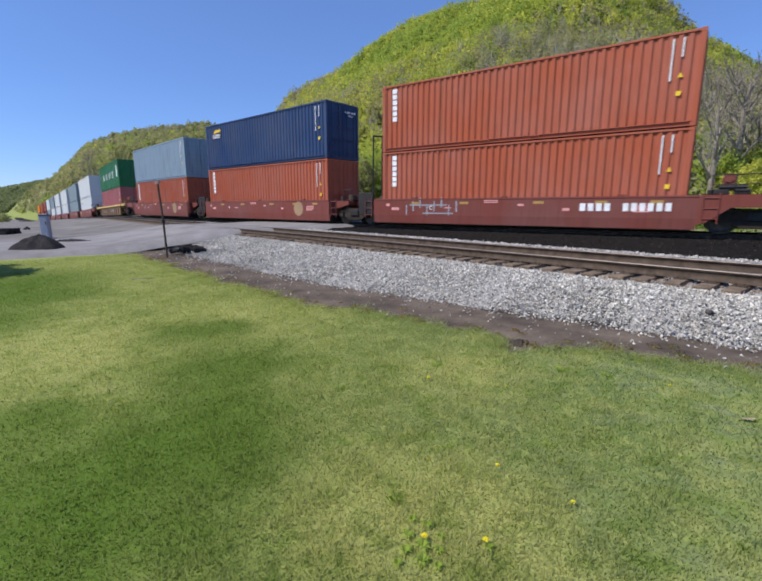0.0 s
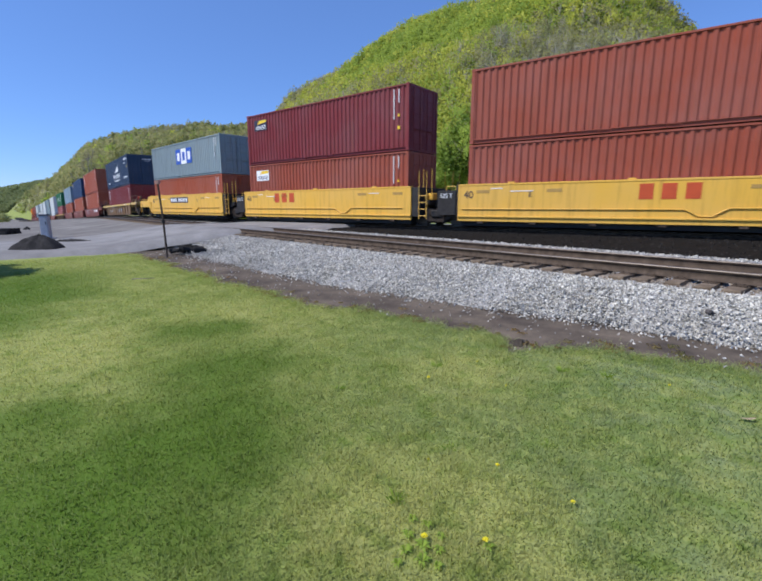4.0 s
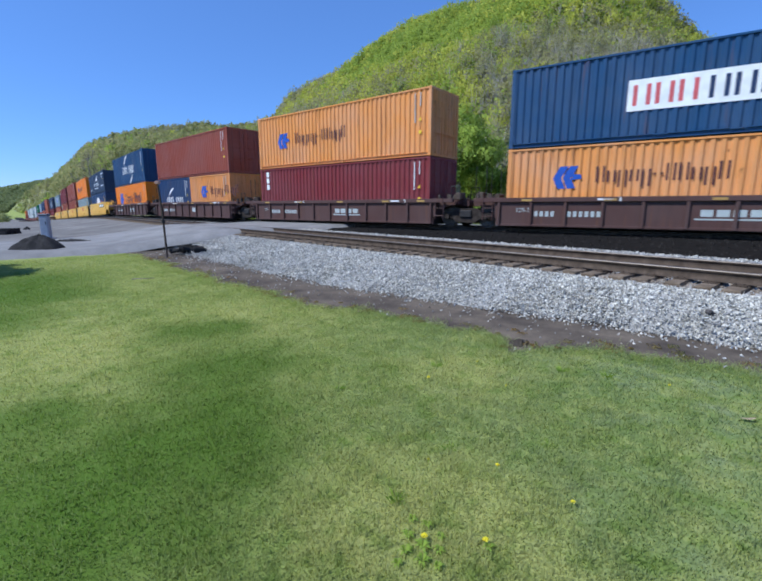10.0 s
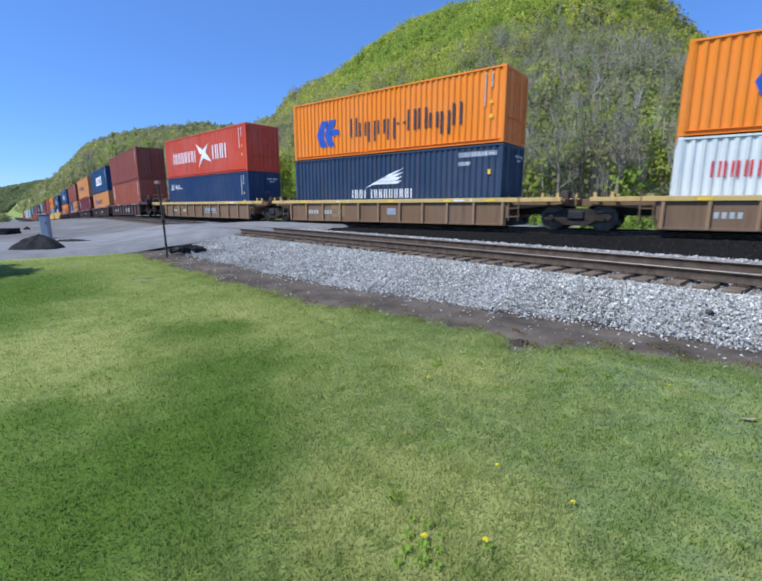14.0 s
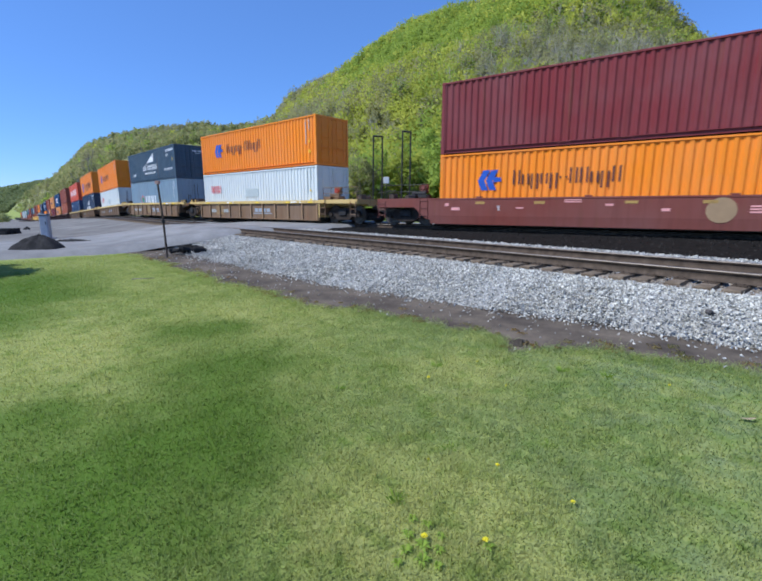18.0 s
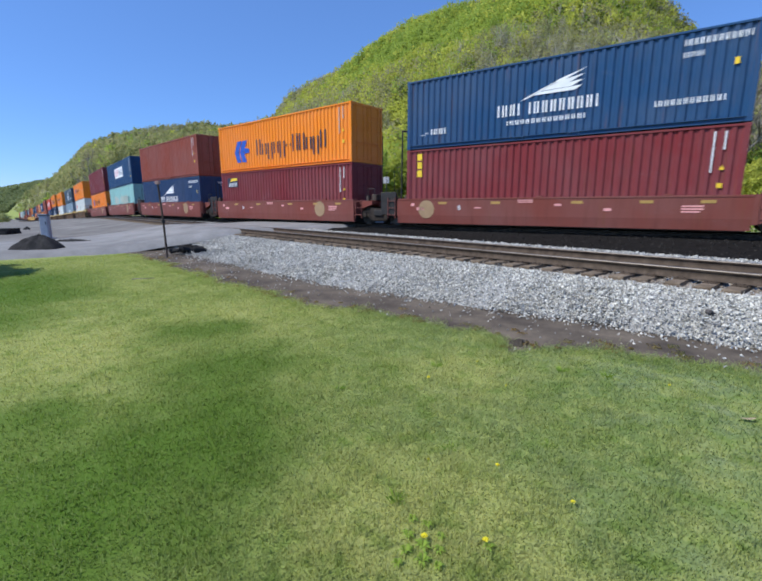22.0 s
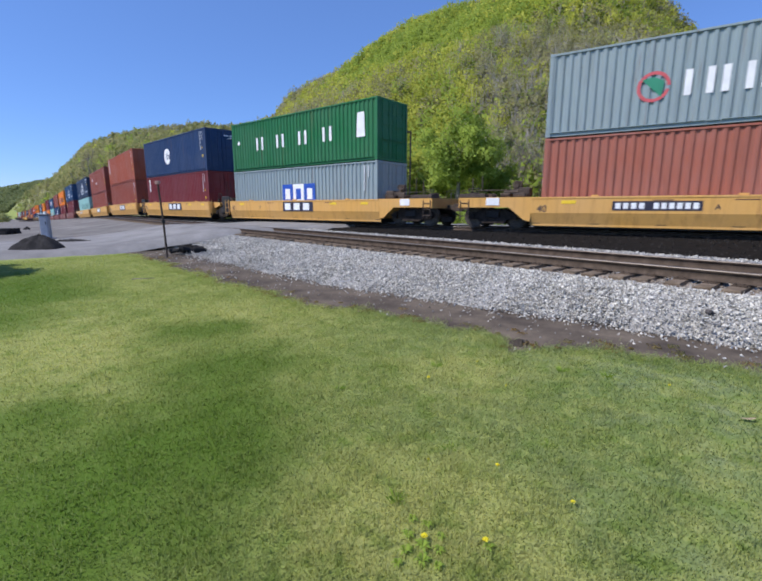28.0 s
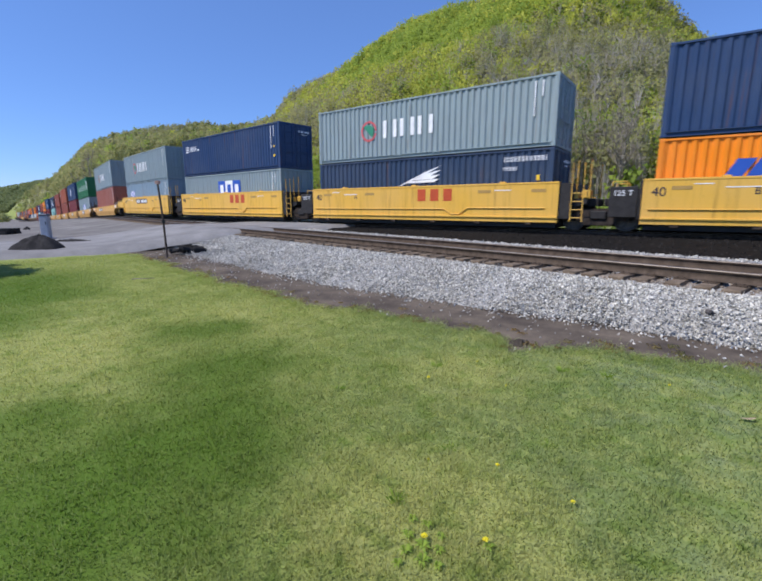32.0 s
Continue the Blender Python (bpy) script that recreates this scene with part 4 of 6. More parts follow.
def tuft(x, y, seed, h=0.09):
    """A taller tuft of grass, its blades bending outwards."""
    rnd = random.Random(seed)
    s = Shape()
    for _ in range(46):
        a, r, k = rnd.uniform(0, 6.28), rnd.uniform(0, 0.05), rnd.uniform(0.5, 1.0) * h
        bx, by = r * math.cos(a), r * math.sin(a)
        ex, ey = bx + math.cos(a) * k * 0.6, by + math.sin(a) * k * 0.6
        w = 0.003
        s.poly([(bx - w * math.sin(a), by + w * math.cos(a), 0), (bx + w * math.sin(a), by - w * math.cos(a), 0), ((bx + ex) / 2, (by + ey) / 2, k * 0.7), (ex, ey, k * 0.85)])
    ob = new("grass_tuft", s.mesh("grass_tuft", STALK))
    ob.location = (x, y, -0.957)
    tagged(ob, "taller green grass tuft in the lawn", "grass", "tufts in the lawn")


for i, (tx, ty) in enumerate(((1.217, 2.902), (0.50, 2.86), (0.6, 4.5), (1.9, 4.35), (1.3, 4.6), (-0.4, 3.9), (2.3, 4.2), (0.1, 2.3))):
    tuft(tx, ty, i, 0.04 + 0.01 * (i % 4))


def post():
    x, y = -7.15, 14.6
    root = tagged(new("marker_post"), "thin rusty steel marker post beside the crossing", "post")
    root.location = (x, y, -0.95)
    s = Shape().tube((0, 0, -0.2), (-0.03, 0, 1.25), 0.036, 10, 0.033)
    s.tube((-0.03, 0, 1.25), (-0.10, 0, 2.42), 0.031, 10, 0.031)
    part("pole", s, RUSTY, root)
    part("cap", Shape().box(-0.17, -0.03, -0.06, 0.06, 2.42, 2.52, 0.015), plain("pinkish_cap", (0.42, 0.26, 0.22), 0.7), root)
    part("clamp", Shape().tube((-0.03, 0, 1.18), (-0.034, 0, 1.28), 0.06, 10), BLACK, root)


def mound(name, label, x, y, z, rx, ry, h, material, seed, category):
    rnd = np.random.default_rng(seed)
    k, rings = 40, 12
    v, f = [], []
    for i in range(rings + 1):
        q = i / rings
        for j in range(k):
            a = 2 * np.pi * j / k
            wob = 1 + 0.12 * np.sin(3 * a + seed) + 0.08 * np.sin(7 * a)
            zz = h * (1 - q ** 1.7) * (1 + 0.05 * np.sin(3 * a + 4 * q) * q) + rnd.normal(0, 0.018) * (1 if i < rings else 0)
            v.append((x + rx * q * wob * np.cos(a), y + ry * q * wob * np.sin(a), z + zz if i < rings else z - 0.05))
    for i in range(rings):
        for j in range(k):
            f.append((i * k + j, (i + 1) * k + j, (i + 1) * k + (j + 1) % k, i * k + (j + 1) % k))
    tagged(new(name, quick(name, v, f, material)), label, category)


ASPHALT_HEAP = plain("dark_millings", (0.035, 0.034, 0.034), 0.95, vary=0.4, scale=5, bump=1.0, world_space=True)


def cabinet():
    x, y = -16.4, 21.6
    root = tagged(new("signal_cabinet"), "grey steel signal cabinet on a post behind the heap", "cabinet")
    root.matrix_basis = pose(x, y, -0.75, 0, 0, 12)
    grey = plain("grey_cabinet_paint", (0.30, 0.34, 0.40), 0.5, vary=0.12)
    part("body", Shape().box(-0.18, 0.18, -0.16, 0.16, 0.0, 1.06, 0.02), grey, root)
    part("door", Shape().box(-0.155, 0.155, -0.182, -0.162, 0.1, 0.94, 0.008), grey, root)
    part("lid", Shape().box(-0.21, 0.21, -0.19, 0.19, 1.06, 1.16, 0.03), plain("dark_cabinet_lid", (0.10, 0.12, 0.15), 0.5), root)
    part("handle", Shape().box(0.09, 0.12, -0.21, -0.182, 0.65, 0.8, 0.005), BLACK, root)
    part("plinth", Shape().box(-0.34, 0.34, -0.28, 0.28, -0.25, 0.0, 0.02), plain("concrete_plinth", (0.35, 0.34, 0.33), 0.9), root)


def scrap():
    """A heap of broken dark ties beside the crossing."""
    rnd = random.Random(9)
    for i in range(15):
        x, y = -6.9 + rnd.uniform(-0.5, 0.6), 15.9 + rnd.uniform(-0.5, 0.5)
        s = Shape().box(-0.08, 0.08, -rnd.uniform(0.08, 0.3), rnd.uniform(0.08, 0.26), -0.06, 0.06, 0.02)
        s.v = [(p[0] + rnd.uniform(-.02, .02), p[1] + rnd.uniform(-.03, .03), p[2] + rnd.uniform(-.02, .02)) for p in s.v]
        ob = new("broken_tie", s.mesh("broken_tie", ASPHALT_HEAP))
        ob.matrix_basis = pose(x, y, -0.80 + 0.035 * (i % 4), rnd.uniform(-14, 14), rnd.uniform(-30, 30), rnd.uniform(0, 180))
        tagged(ob, "broken black tie end thrown on the ballast", "scrap timber", "scrap heap by the crossing")


def tie_stack(x, y, turn):
    """Old dark ties stacked flat on the gravel."""
    root = tagged(new("tie_stack"), "low stack of old dark timber ties on gravel", "timber stack")
    root.matrix_basis = pose(x, y, -0.88, 0, 0, turn)
    rnd = random.Random(12)
    for k in range(2):
        for i in range(5 - k):
            o = -0.6 + i * 0.29 + k * 0.15
            part("tie", Shape().box(-1.2 + rnd.uniform(-.1, .1), 1.2 + rnd.uniform(-.1, .1), o, o + 0.23, k * 0.19, k * 0.19 + 0.18, 0.015), ASPHALT_HEAP, root)


post()
tie_stack(-23.0, 25.9, 8)
mound("dark_boulder", "small dark boulder lying on the gravel lot", -24.8, 30.9, -0.86, 0.24, 0.18, 0.24, ASPHALT_HEAP, 8, "boulder")
mound("asphalt_heap", "dark heap of asphalt millings on the gravel", -12.9, 16.6, -0.90, 0.98, 0.8, 0.60, ASPHALT_HEAP, 3, "heap")
mound("millings_spill", "low dark spill of millings beside the heap", -13.7, 19.6, -0.88, 1.35, 0.4, 0.20, ASPHALT_HEAP, 5, "heap")
mound("soil_clod", "clod of dark soil on the cinders", 1.72, 5.24, -0.935, 0.13, 0.09, 0.045, plain("black_soil", (0.075, 0.064, 0.052), 0.95, vary=0.5, scale=9.0, bump=0.8), 7, "soil")
cabinet()
scrap()


def fallen_leaf(x, y, z, size, turn, label, material):
    s = Shape()
    out = [(-1, 0), (-0.6, -0.25), (0, -0.36), (0.6, -0.2), (1, 0), (0.6, 0.24), (0, 0.34), (-0.6, 0.22)]
    for i in range(8):
        a, b = out[i], out[(i + 1) % 8]
        s.poly([(0, 0, 0.008), (a[0] * size, a[1] * size, 0.002 + 0.012 * abs(a[0])), (b[0] * size, b[1] * size, 0.002 + 0.012 * abs(b[0]))])
    ob = new("fallen_leaf", s.mesh("fallen_leaf", material))
    ob.matrix_basis = pose(x, y, z, 4, 6, turn)
    tagged(ob, label, "leaf")


DEAD = plain("dead_leaf_brown", (0.40, 0.32, 0.20), 0.85, vary=0.3, scale=15)
fallen_leaf(2.946, 3.255, -0.925, 0.06, 165, "curled brown dead leaf on the lawn", DEAD)


def rail_frame(x, y, top, wide):
    """A tall inverted U of black pipe beyond the tracks."""
    root = tagged(new("pipe_frame"), "tall black inverted-U pipe frame beyond the tracks", "frame", "pipe frames beyond the line")
    root.location = (x, y, -0.95)
    h = top + 0.95
    for k, (a, b) in enumerate((((-wide / 2, 0, -0.2), (-wide / 2 + 0.06, 0, h)), ((wide / 2, 0, -0.2), (wide / 2 + 0.05, 0, h - 0.06)))):
        part("upright", Shape().tube(a, b, 0.05, 8), BLACK, root)
    part("crossbar", Shape().tube((-wide / 2 + 0.02, 0, h), (wide / 2 + 0.09, 0, h - 0.06), 0.06, 8), BLACK, root)


rail_frame(-0.26, 31.0, 5.45, 0.62)
rail_frame(1.68, 31.0, 5.75, 0.56)
sign = tagged(new("small_sign"), "small white square sign on a thin post", "sign")
sign.location = (0.36, 31.5, -0.95)
part("post", Shape().tube((0, 0, -0.2), (0, 0, 3.4), 0.03, 8), BLACK, sign)
part("panel", Shape().box(-0.2, 0.2, -0.06, -0.035, 3.3, 3.74, 0.006), INK["white"], sign)
stick = new("stick", Shape().tube((-0.28, 0, 0), (0.22, 0.05, 0.01), 0.012, 6, 0.007).mesh("stick", BARK))
stick.matrix_basis = pose(-5.6, 10.2, -0.925, 0, 0, 5)
tagged(stick, "short dark stick lying in the grass", "stick")
dark_rock = Shape()
dark_rock.box(-0.09, 0.05, -0.04, 0.03, -0.05, 0.012, 0.015).box(0.02, 0.11, -0.055, 0.0, -0.06, 0.005, 0.015)
rock = new("dark_rock", dark_rock.mesh("dark_rock", plain("dark_stone", (0.11, 0.10, 0.095), 0.9, vary=0.4, scale=20, bump=0.6)))
rock.matrix_basis = pose(*spot(-1.4, 7.05), -0.62, 12, 20, 30)
tagged(rock, "dark rock lying among pale ballast stones", "rock")


# ---------------------------------------------------------------- containers
W = 1.219
SET_BACK = 0.024


def corrugated(x0, x1, z0, z1, y, pitch, depth, facing):
    """A pressed steel wall in the x-z plane at y, its ribs set back by depth."""
    s = Shape()
    n = max(2, round((x1 - x0) / pitch))
    w = (x1 - x0) / n
    line_pts = [(x0, 0.0)]
    for i in range(n):
        b = x0 + i * w
        line_pts += [(b + w * 0.26, 0.0), (b + w * 0.42, depth), (b + w * 0.74, depth), (b + w * 0.90, 0.0)]
    line_pts.append((x1, 0.0))
    for i, (x, d) in enumerate(line_pts):
        yy = y - facing * d
        s.v += [(x, yy, z0), (x, yy, z1)]
        if i:
            a = 2 * i
            s.f.append([a - 2, a, a + 1, a - 1])
    return s


MESHES = {}


def shared(key, make):
    if key not in MESHES:
        MESHES[key] = make()
    return MESHES[key]


def container_meshes(length, height):
    """The parts of a shipping container, its base centre at the origin."""
    L, H = length / 2, height
    out = []
    for f in (-1, 1):
        out.append(("side_wall", corrugated(-L + 0.13, L - 0.13, 0.16, H - 0.08, f * (W - SET_BACK), 0.278, 0.046, f)))
    for f in (-1, 1):
        channel = Shape().box(-L + 0.10, L - 0.10, *sorted((f * (W - 0.062), f * (W - 0.070))), 0.02, 0.165)
        channel.box(-L + 0.10, L - 0.10, *sorted((f * W, f * (W - 0.064))), 0.148, 0.165)
        channel.box(-L + 0.10, L - 0.10, *sorted((f * (W - 0.012), f * (W - 0.064))), 0.014, 0.03)
        for x in (-1.02, 1.02) if length > 8 else (-0.9, 0.9):
            channel.box(x - 0.20, x + 0.20, *sorted((f * (W - 0.004), f * (W - 0.06))), 0.128, 0.148)
            for e in (-0.19, 0.19):
                channel.box(x + e - 0.012, x + e + 0.012, *sorted((f * (W - 0.004), f * (W - 0.06))), 0.03, 0.13)
        out.append(("bottom_rail", channel))
        out.append(("top_rail", Shape().box(-L + 0.10, L - 0.10, min(f * W, f * (W - 0.06)), max(f * W, f * (W - 0.06)), H - 0.085, H - 0.015, 0.006)))
    roof = Shape()
    n = 44 if length > 8 else 22
    w = (length - 0.2) / n
    for i in range(n):
        x = -L + 0.1 + i * w
        roof.box(x + 0.02, x + w - 0.06, -W + 0.05, W - 0.05, H - 0.03, H - 0.012)
    roof.box(-L + 0.08, L - 0.08, -W + 0.04, W - 0.04, H - 0.05, H - 0.028)
    out.append(("roof", roof))
    floor = Shape().box(-L + 0.1, L - 0.1, -W + 0.06, W - 0.06, 0.05, 0.12)
    out.append(("floor", floor))
    for sx in (-1, 1):
        for sy in (-1, 1):
            xs, ys = sorted((sx * L, sx * (L - 0.15))), sorted((sy * W, sy * (W - 0.13)))
            out.append(("corner_post", Shape().box(*xs, *ys, 0.11, H - 0.11, 0.012)))
            xs, ys = sorted((sx * (L + 0.004), sx * (L - 0.172))), sorted((sy * (W + 0.004), sy * (W - 0.158)))
            for z in (0.0, H - 0.118):
                c = Shape().box(*xs, *ys, z, z + 0.118, 0.01)
                out.append(("corner_casting", c))
    front = Shape()
    c = corrugated(-W + 0.12, W - 0.12, 0.12, H - 0.10, 0.0, 0.26, 0.04, 1)
    front.v = [(-L + 0.012 + 0.0 + y * -1, x, z) for x, y, z in c.v]
    front.f = c.f
    out.append(("end_wall", front))
    out.append(("end_sill", Shape().box(-L, -L + 0.08, -W + 0.14, W - 0.14, 0.0, 0.15, 0.01)))
    out.append(("end_header", Shape().box(-L, -L + 0.08, -W + 0.14, W - 0.14, H - 0.11, H, 0.01)))
    out.append(("door_sill", Shape().box(L - 0.08, L, -W + 0.14, W - 0.14, 0.0, 0.14, 0.01)))
    out.append(("door_header", Shape().box(L - 0.08, L, -W + 0.14, W - 0.14, H - 0.12, H, 0.01)))
    for sy in (-1, 1):
        d = Shape()
        a, b = sorted((sy * 0.012, sy * (W - 0.145)))
        d.box(L - 0.075, L - 0.035, a, b, 0.15, H - 0.13, 0.006)
        for k in range(4):
            z = 0.32 + k * (H - 0.75) / 3.2
            d.box(L - 0.034, L - 0.012, a + 0.08, b - 0.08, z, z + (H - 0.75) / 4.4, 0.01)
        out.append(("door", d))
        for y in (0.30, 0.82):
            r = Shape().tube((L - 0.0, sy * y, 0.1), (L - 0.0, sy * y, H - 0.1), 0.017, 6)
            for z in (0.12, 0.75, H - 0.75, H - 0.12):
                r.box(L - 0.03, L + 0.02, sy * y - 0.04, sy * y + 0.04, z - 0.04, z + 0.04)
            r.box(L - 0.0, L + 0.03, min(sy * y, sy * (y - 0.42)), max(sy * y, sy * (y - 0.42)), 0.98, 1.02)
            out.append(("locking_rod", r))
    return [(nm, s.mesh(nm, BOX["grey"])) for nm, s in out]


def block_word(s, x, z, w, h, pattern):
    """A word as plain bars: pattern gives each one's (foot, top) share of the height."""
    n = len(pattern)
    step = w / n
    for i, (lo, hi) in enumerate(pattern):
        if hi > lo:
            t = min(0.20 * step, 0.3 * h)
            x0 = x + (i + 0.06) * step
            for a in (x0, x0 + 0.80 * step - t):
                s.prism([(a, z + lo * h), (a + t, z + lo * h), (a + t, z + hi * h), (a, z + hi * h)], -0.003, 0.003)


CAPS = [(0.0, 1.0)]
FULL = lambda n: CAPS * n


def arc_band(s, cx, cz, r0, r1, a0, a1, sx=1.0, n=12, taper=False):
    pts_o, pts_i = [], []
    for i in range(n + 1):
        a = radians(a0 + (a1 - a0) * i / n)
        k = abs(math.sin(math.pi * i / n)) ** 0.6 if taper else 1.0
        ri = r1 + (r0 - r1) * (1 - k) * 0.95
        pts_o.append((cx + sx * r0 * math.cos(a), cz + r0 * math.sin(a)))
        pts_i.append((cx + sx * ri * math.cos(a), cz + ri * math.sin(a)))
    for i in range(n):
        s.prism([pts_i[i], pts_i[i + 1], pts_o[i + 1], pts_o[i]], -0.003, 0.003)


def marks(kind, L, H):
    """Painted marks on the side that faces the lawn, as (name, ink, Shape) in the wall's x and z."""
    out = []

    def on(name, ink):
        s = Shape()
        out.append((name, ink, s))
        return s

    def tail_marks(ink="white", tri=True):
        s = on("code_lettering", ink)
        for x in (L - 0.88, L - 0.60):
            for k in range(11 if x < L - 0.8 else 5):
                z = H - 0.30 - k * 0.115
                s.prism([(x, z), (x + 0.045, z), (x + 0.045, z + 0.105), (x, z + 0.105)], -0.003, 0.003)
        if tri:
            y = on("warning_sign", "yellow")
            y.prism([(L - 0.655, H - 1.37), (L - 0.505, H - 1.37), (L - 0.58, H - 1.22)], -0.003, 0.003)
            y = on("warning_label", "yellow")
            y.prism([(L - 0.65, H - 1.93), (L - 0.51, H - 1.93), (L - 0.51, H - 1.78), (L - 0.65, H - 1.78)], -0.003, 0.003)

    def column(ink, n, h=0.26, x=None, top=None):
        s = on("lettering", ink)
        x = -L + 0.55 if x is None else x
        top = H - 0.18 if top is None else top
        for k in range(n):
            s.prism([(x, top - (k + 0.8) * h), (x + 0.24, top - (k + 0.8) * h), (x + 0.24, top - k * h), (x, top - k * h)], -0.003, 0.003)

    if kind in ("column6", "column3", "column3y"):
        column("yellow" if kind == "column3y" else "white", 6 if kind == "column6" else 3, 0.24 if kind == "column6" else 0.36)
        tail_marks()
    elif kind == "plain":
        tail_marks()
    elif kind == "stickers":
        s = on("placard", "white")
        for x, z in ((-L + 2.1, 1.9), (-L + 2.4, 1.95), (-1.0, 1.3), (-0.4, 1.35)):
            s.prism([(x - 0.2, z), (x, z - 0.2), (x + 0.2, z), (x, z + 0.2)], -0.003, 0.003)
        tail_marks()
    elif kind in ("small_logo", "small_plate"):
        s = on("logo_plate", "dark" if kind == "small_plate" else "white")
        s.prism([(-L + 0.7, H - 0.95), (-L + 1.9, H - 0.95), (-L + 1.9, H - 0.35), (-L + 0.7, H - 0.35)], -0.003, 0.003)
        y = on("logo_stripe", "yellow")
        y.prism([(-L + 1.0, H - 0.58), (-L + 1.85, H - 0.52), (-L + 1.85, H - 0.38), (-L + 1.2, H - 0.38)], -0.006, 0.006)
        w = on("logo_lettering", "white" if kind == "small_plate" else "navy")
        block_word(w, -L + 0.85, H - 0.9, 0.95, 0.24, FULL(6))
        w.v = [(x, y * 2, z) for x, y, z in w.v]
        tail_marks()
    elif kind in ("chevron", "chevron_small"):
        k = 1.0 if kind == "chevron" else 0.62
        x, z = (-L + 1.75, 0.55 if k == 1 else 1.05)
        s = on("chevron_logo", "blue")
        for dx in (0.0, 0.56):
            s.prism([(x + dx * k, z + 0.62 * k), (x + (dx + 0.28) * k, z), (x + (dx + 0.74) * k, z), (x + (dx + 0.46) * k, z + 0.62 * k), (x + (dx + 0.86) * k, z + 1.3 * k), (x + (dx + 0.38) * k, z + 1.3 * k)], -0.003, 0.003)
        s.prism([(x + 1.06 * k, z + 0.5 * k), (x + 1.62 * k, z + 0.55 * k), (x + 1.58 * k, z + 0.80 * k), (x + 1.12 * k, z + 0.85 * k)], -0.006, 0.0)
        w = on("lettering", "dark" if kind == "chevron" else "brown")
        low, asc, des = (0.25, 0.78), (0.25, 1.0), (0.0, 0.78)
        block_word(w, x + 2.35 * k, z + 0.02, 6.3 * k, 1.2 * k, [asc, low, des, low, des, (0.5, 0.6), asc, asc, low, des, asc])
        tail_marks("grey", True)
    elif kind in ("wing", "wing_low"):
        z = 0.95 if kind == "wing" else 0.80
        w = on("lettering", "white")
        block_word(w, -1.9, z, 3.7, 0.42, [(0, 1), (0, 1), (0, 1), (0, 0), (0, 1), (0, 1), (0, 1), (0, 1), (0, 1), (0, 1), (0, 1), (0, 1)])
        block_word(w, -1.5, z - 0.34, 2.9, 0.17, [(0, 1)] * 14)
        f = on("wing_logo", "white")
        for k in range(4):
            y0, x0 = z + 0.48 + k * 0.12, -1.05 + k * 0.30
            f.prism([(x0, y0), (x0 + 0.55, y0 + 0.17), (0.95 - 0.1 * k, z + 0.66 + k * 0.14), (1.2 + 0.04 * k, z + 0.80 + k * 0.19), (x0 + 0.55, y0 + 0.26)], -0.003, 0.003)
        c = on("code_lettering", "white")
        block_word(c, L - 1.95, H - 0.46, 1.7, 0.19, [(0, 1)] * 11)
        block_word(c, L - 1.95, H - 0.80, 0.55, 0.15, [(0, 1)] * 4)
        block_word(c, L - 2.6, z - 0.25, 1.9, 0.18, [(0, 1)] * 11)
        b = on("small_lettering", "white")
        block_word(b, -L + 0.75, z - 0.42, 0.36, 0.26, [(0, 0.2), (0.3, 0.5)])
        block_word(b, -L + 1.2, z - 0.40, 0.75, 0.24, [(0, 1)] * 3)
        y = on("warning_sign", "yellow")
        y.prism([(L - 0.62, H - 1.2), (L - 0.5, H - 1.2), (L - 0.5, H - 1.0), (L - 0.62, H - 1.0)], -0.003, 0.003)
    elif kind == "flag_name":
        b = on("lettering", "white")
        for k in range(3):
            b.prism([(-L + 0.5 + 0.05 * k, H - 0.9 + 0.16 * k), (-L + 0.95, H - 0.9 + 0.16 * k), (-L + 0.95, H - 0.82 + 0.16 * k), (-L + 0.5 + 0.05 * k, H - 0.82 + 0.16 * k)], -0.003, 0.003)
        block_word(b, -L + 1.15, H - 0.86, 0.95, 0.32, FULL(3))
        block_word(b, -L + 2.15, H - 0.86, 0.4, 0.1, FULL(4))
        tail_marks()
    elif kind in ("swoosh", "swoosh_low"):
        z = 1.05 if kind == "swoosh" else 0.62
        x, k = (-1.95, 1.0) if L > 4 else (-1.55, 0.72)
        w = on("lettering", "white")
        block_word(w, x, z, 4.4 * k, 0.72 * k, [(0, 1)] * 3 + [(0, 0)] + [(0, 1)] * 3)
        a = on("swoosh_logo", "white")
        arc_band(a, x + 2.4 * k, z + 0.62 * k, 1.15 * k, 0.98 * k, 95, 168, 1.5, 10, True)
        a = on("underline_logo", "white")
        arc_band(a, x + 2.3 * k, z + 0.2 * k, 1.15 * k, 0.98 * k, 275, 345, 1.3, 10, True)
        tail_marks()
    elif kind == "label":
        s = on("name_panel", "white")
        s.prism([(-2.1, 0.95), (2.05, 0.95), (2.05, 1.95), (-2.1, 1.95)], -0.003, 0.003)
        w = on("lettering", "dull_red")
        block_word(w, -1.98, 1.12, 1.95, 0.66, FULL(3))
        w2 = on("lettering", "navy")
        block_word(w2, 0.12, 1.12, 1.9, 0.66, FULL(3))
        for q in (w, w2):
            q.v = [(x, y * 2, z) for x, y, z in q.v]
        tail_marks()
    elif kind == "globe":
        s = on("globe_logo", "white")
        top = [(1.55 * math.cos(radians(a)), 1.1 + 1.0 * math.sin(radians(a))) for a in range(0, 181, 12)]
        s.prism(top, -0.003, 0.003)
        d = on("globe_marks", "mid")
        out[-1] = ("globe_marks", "navy", d)
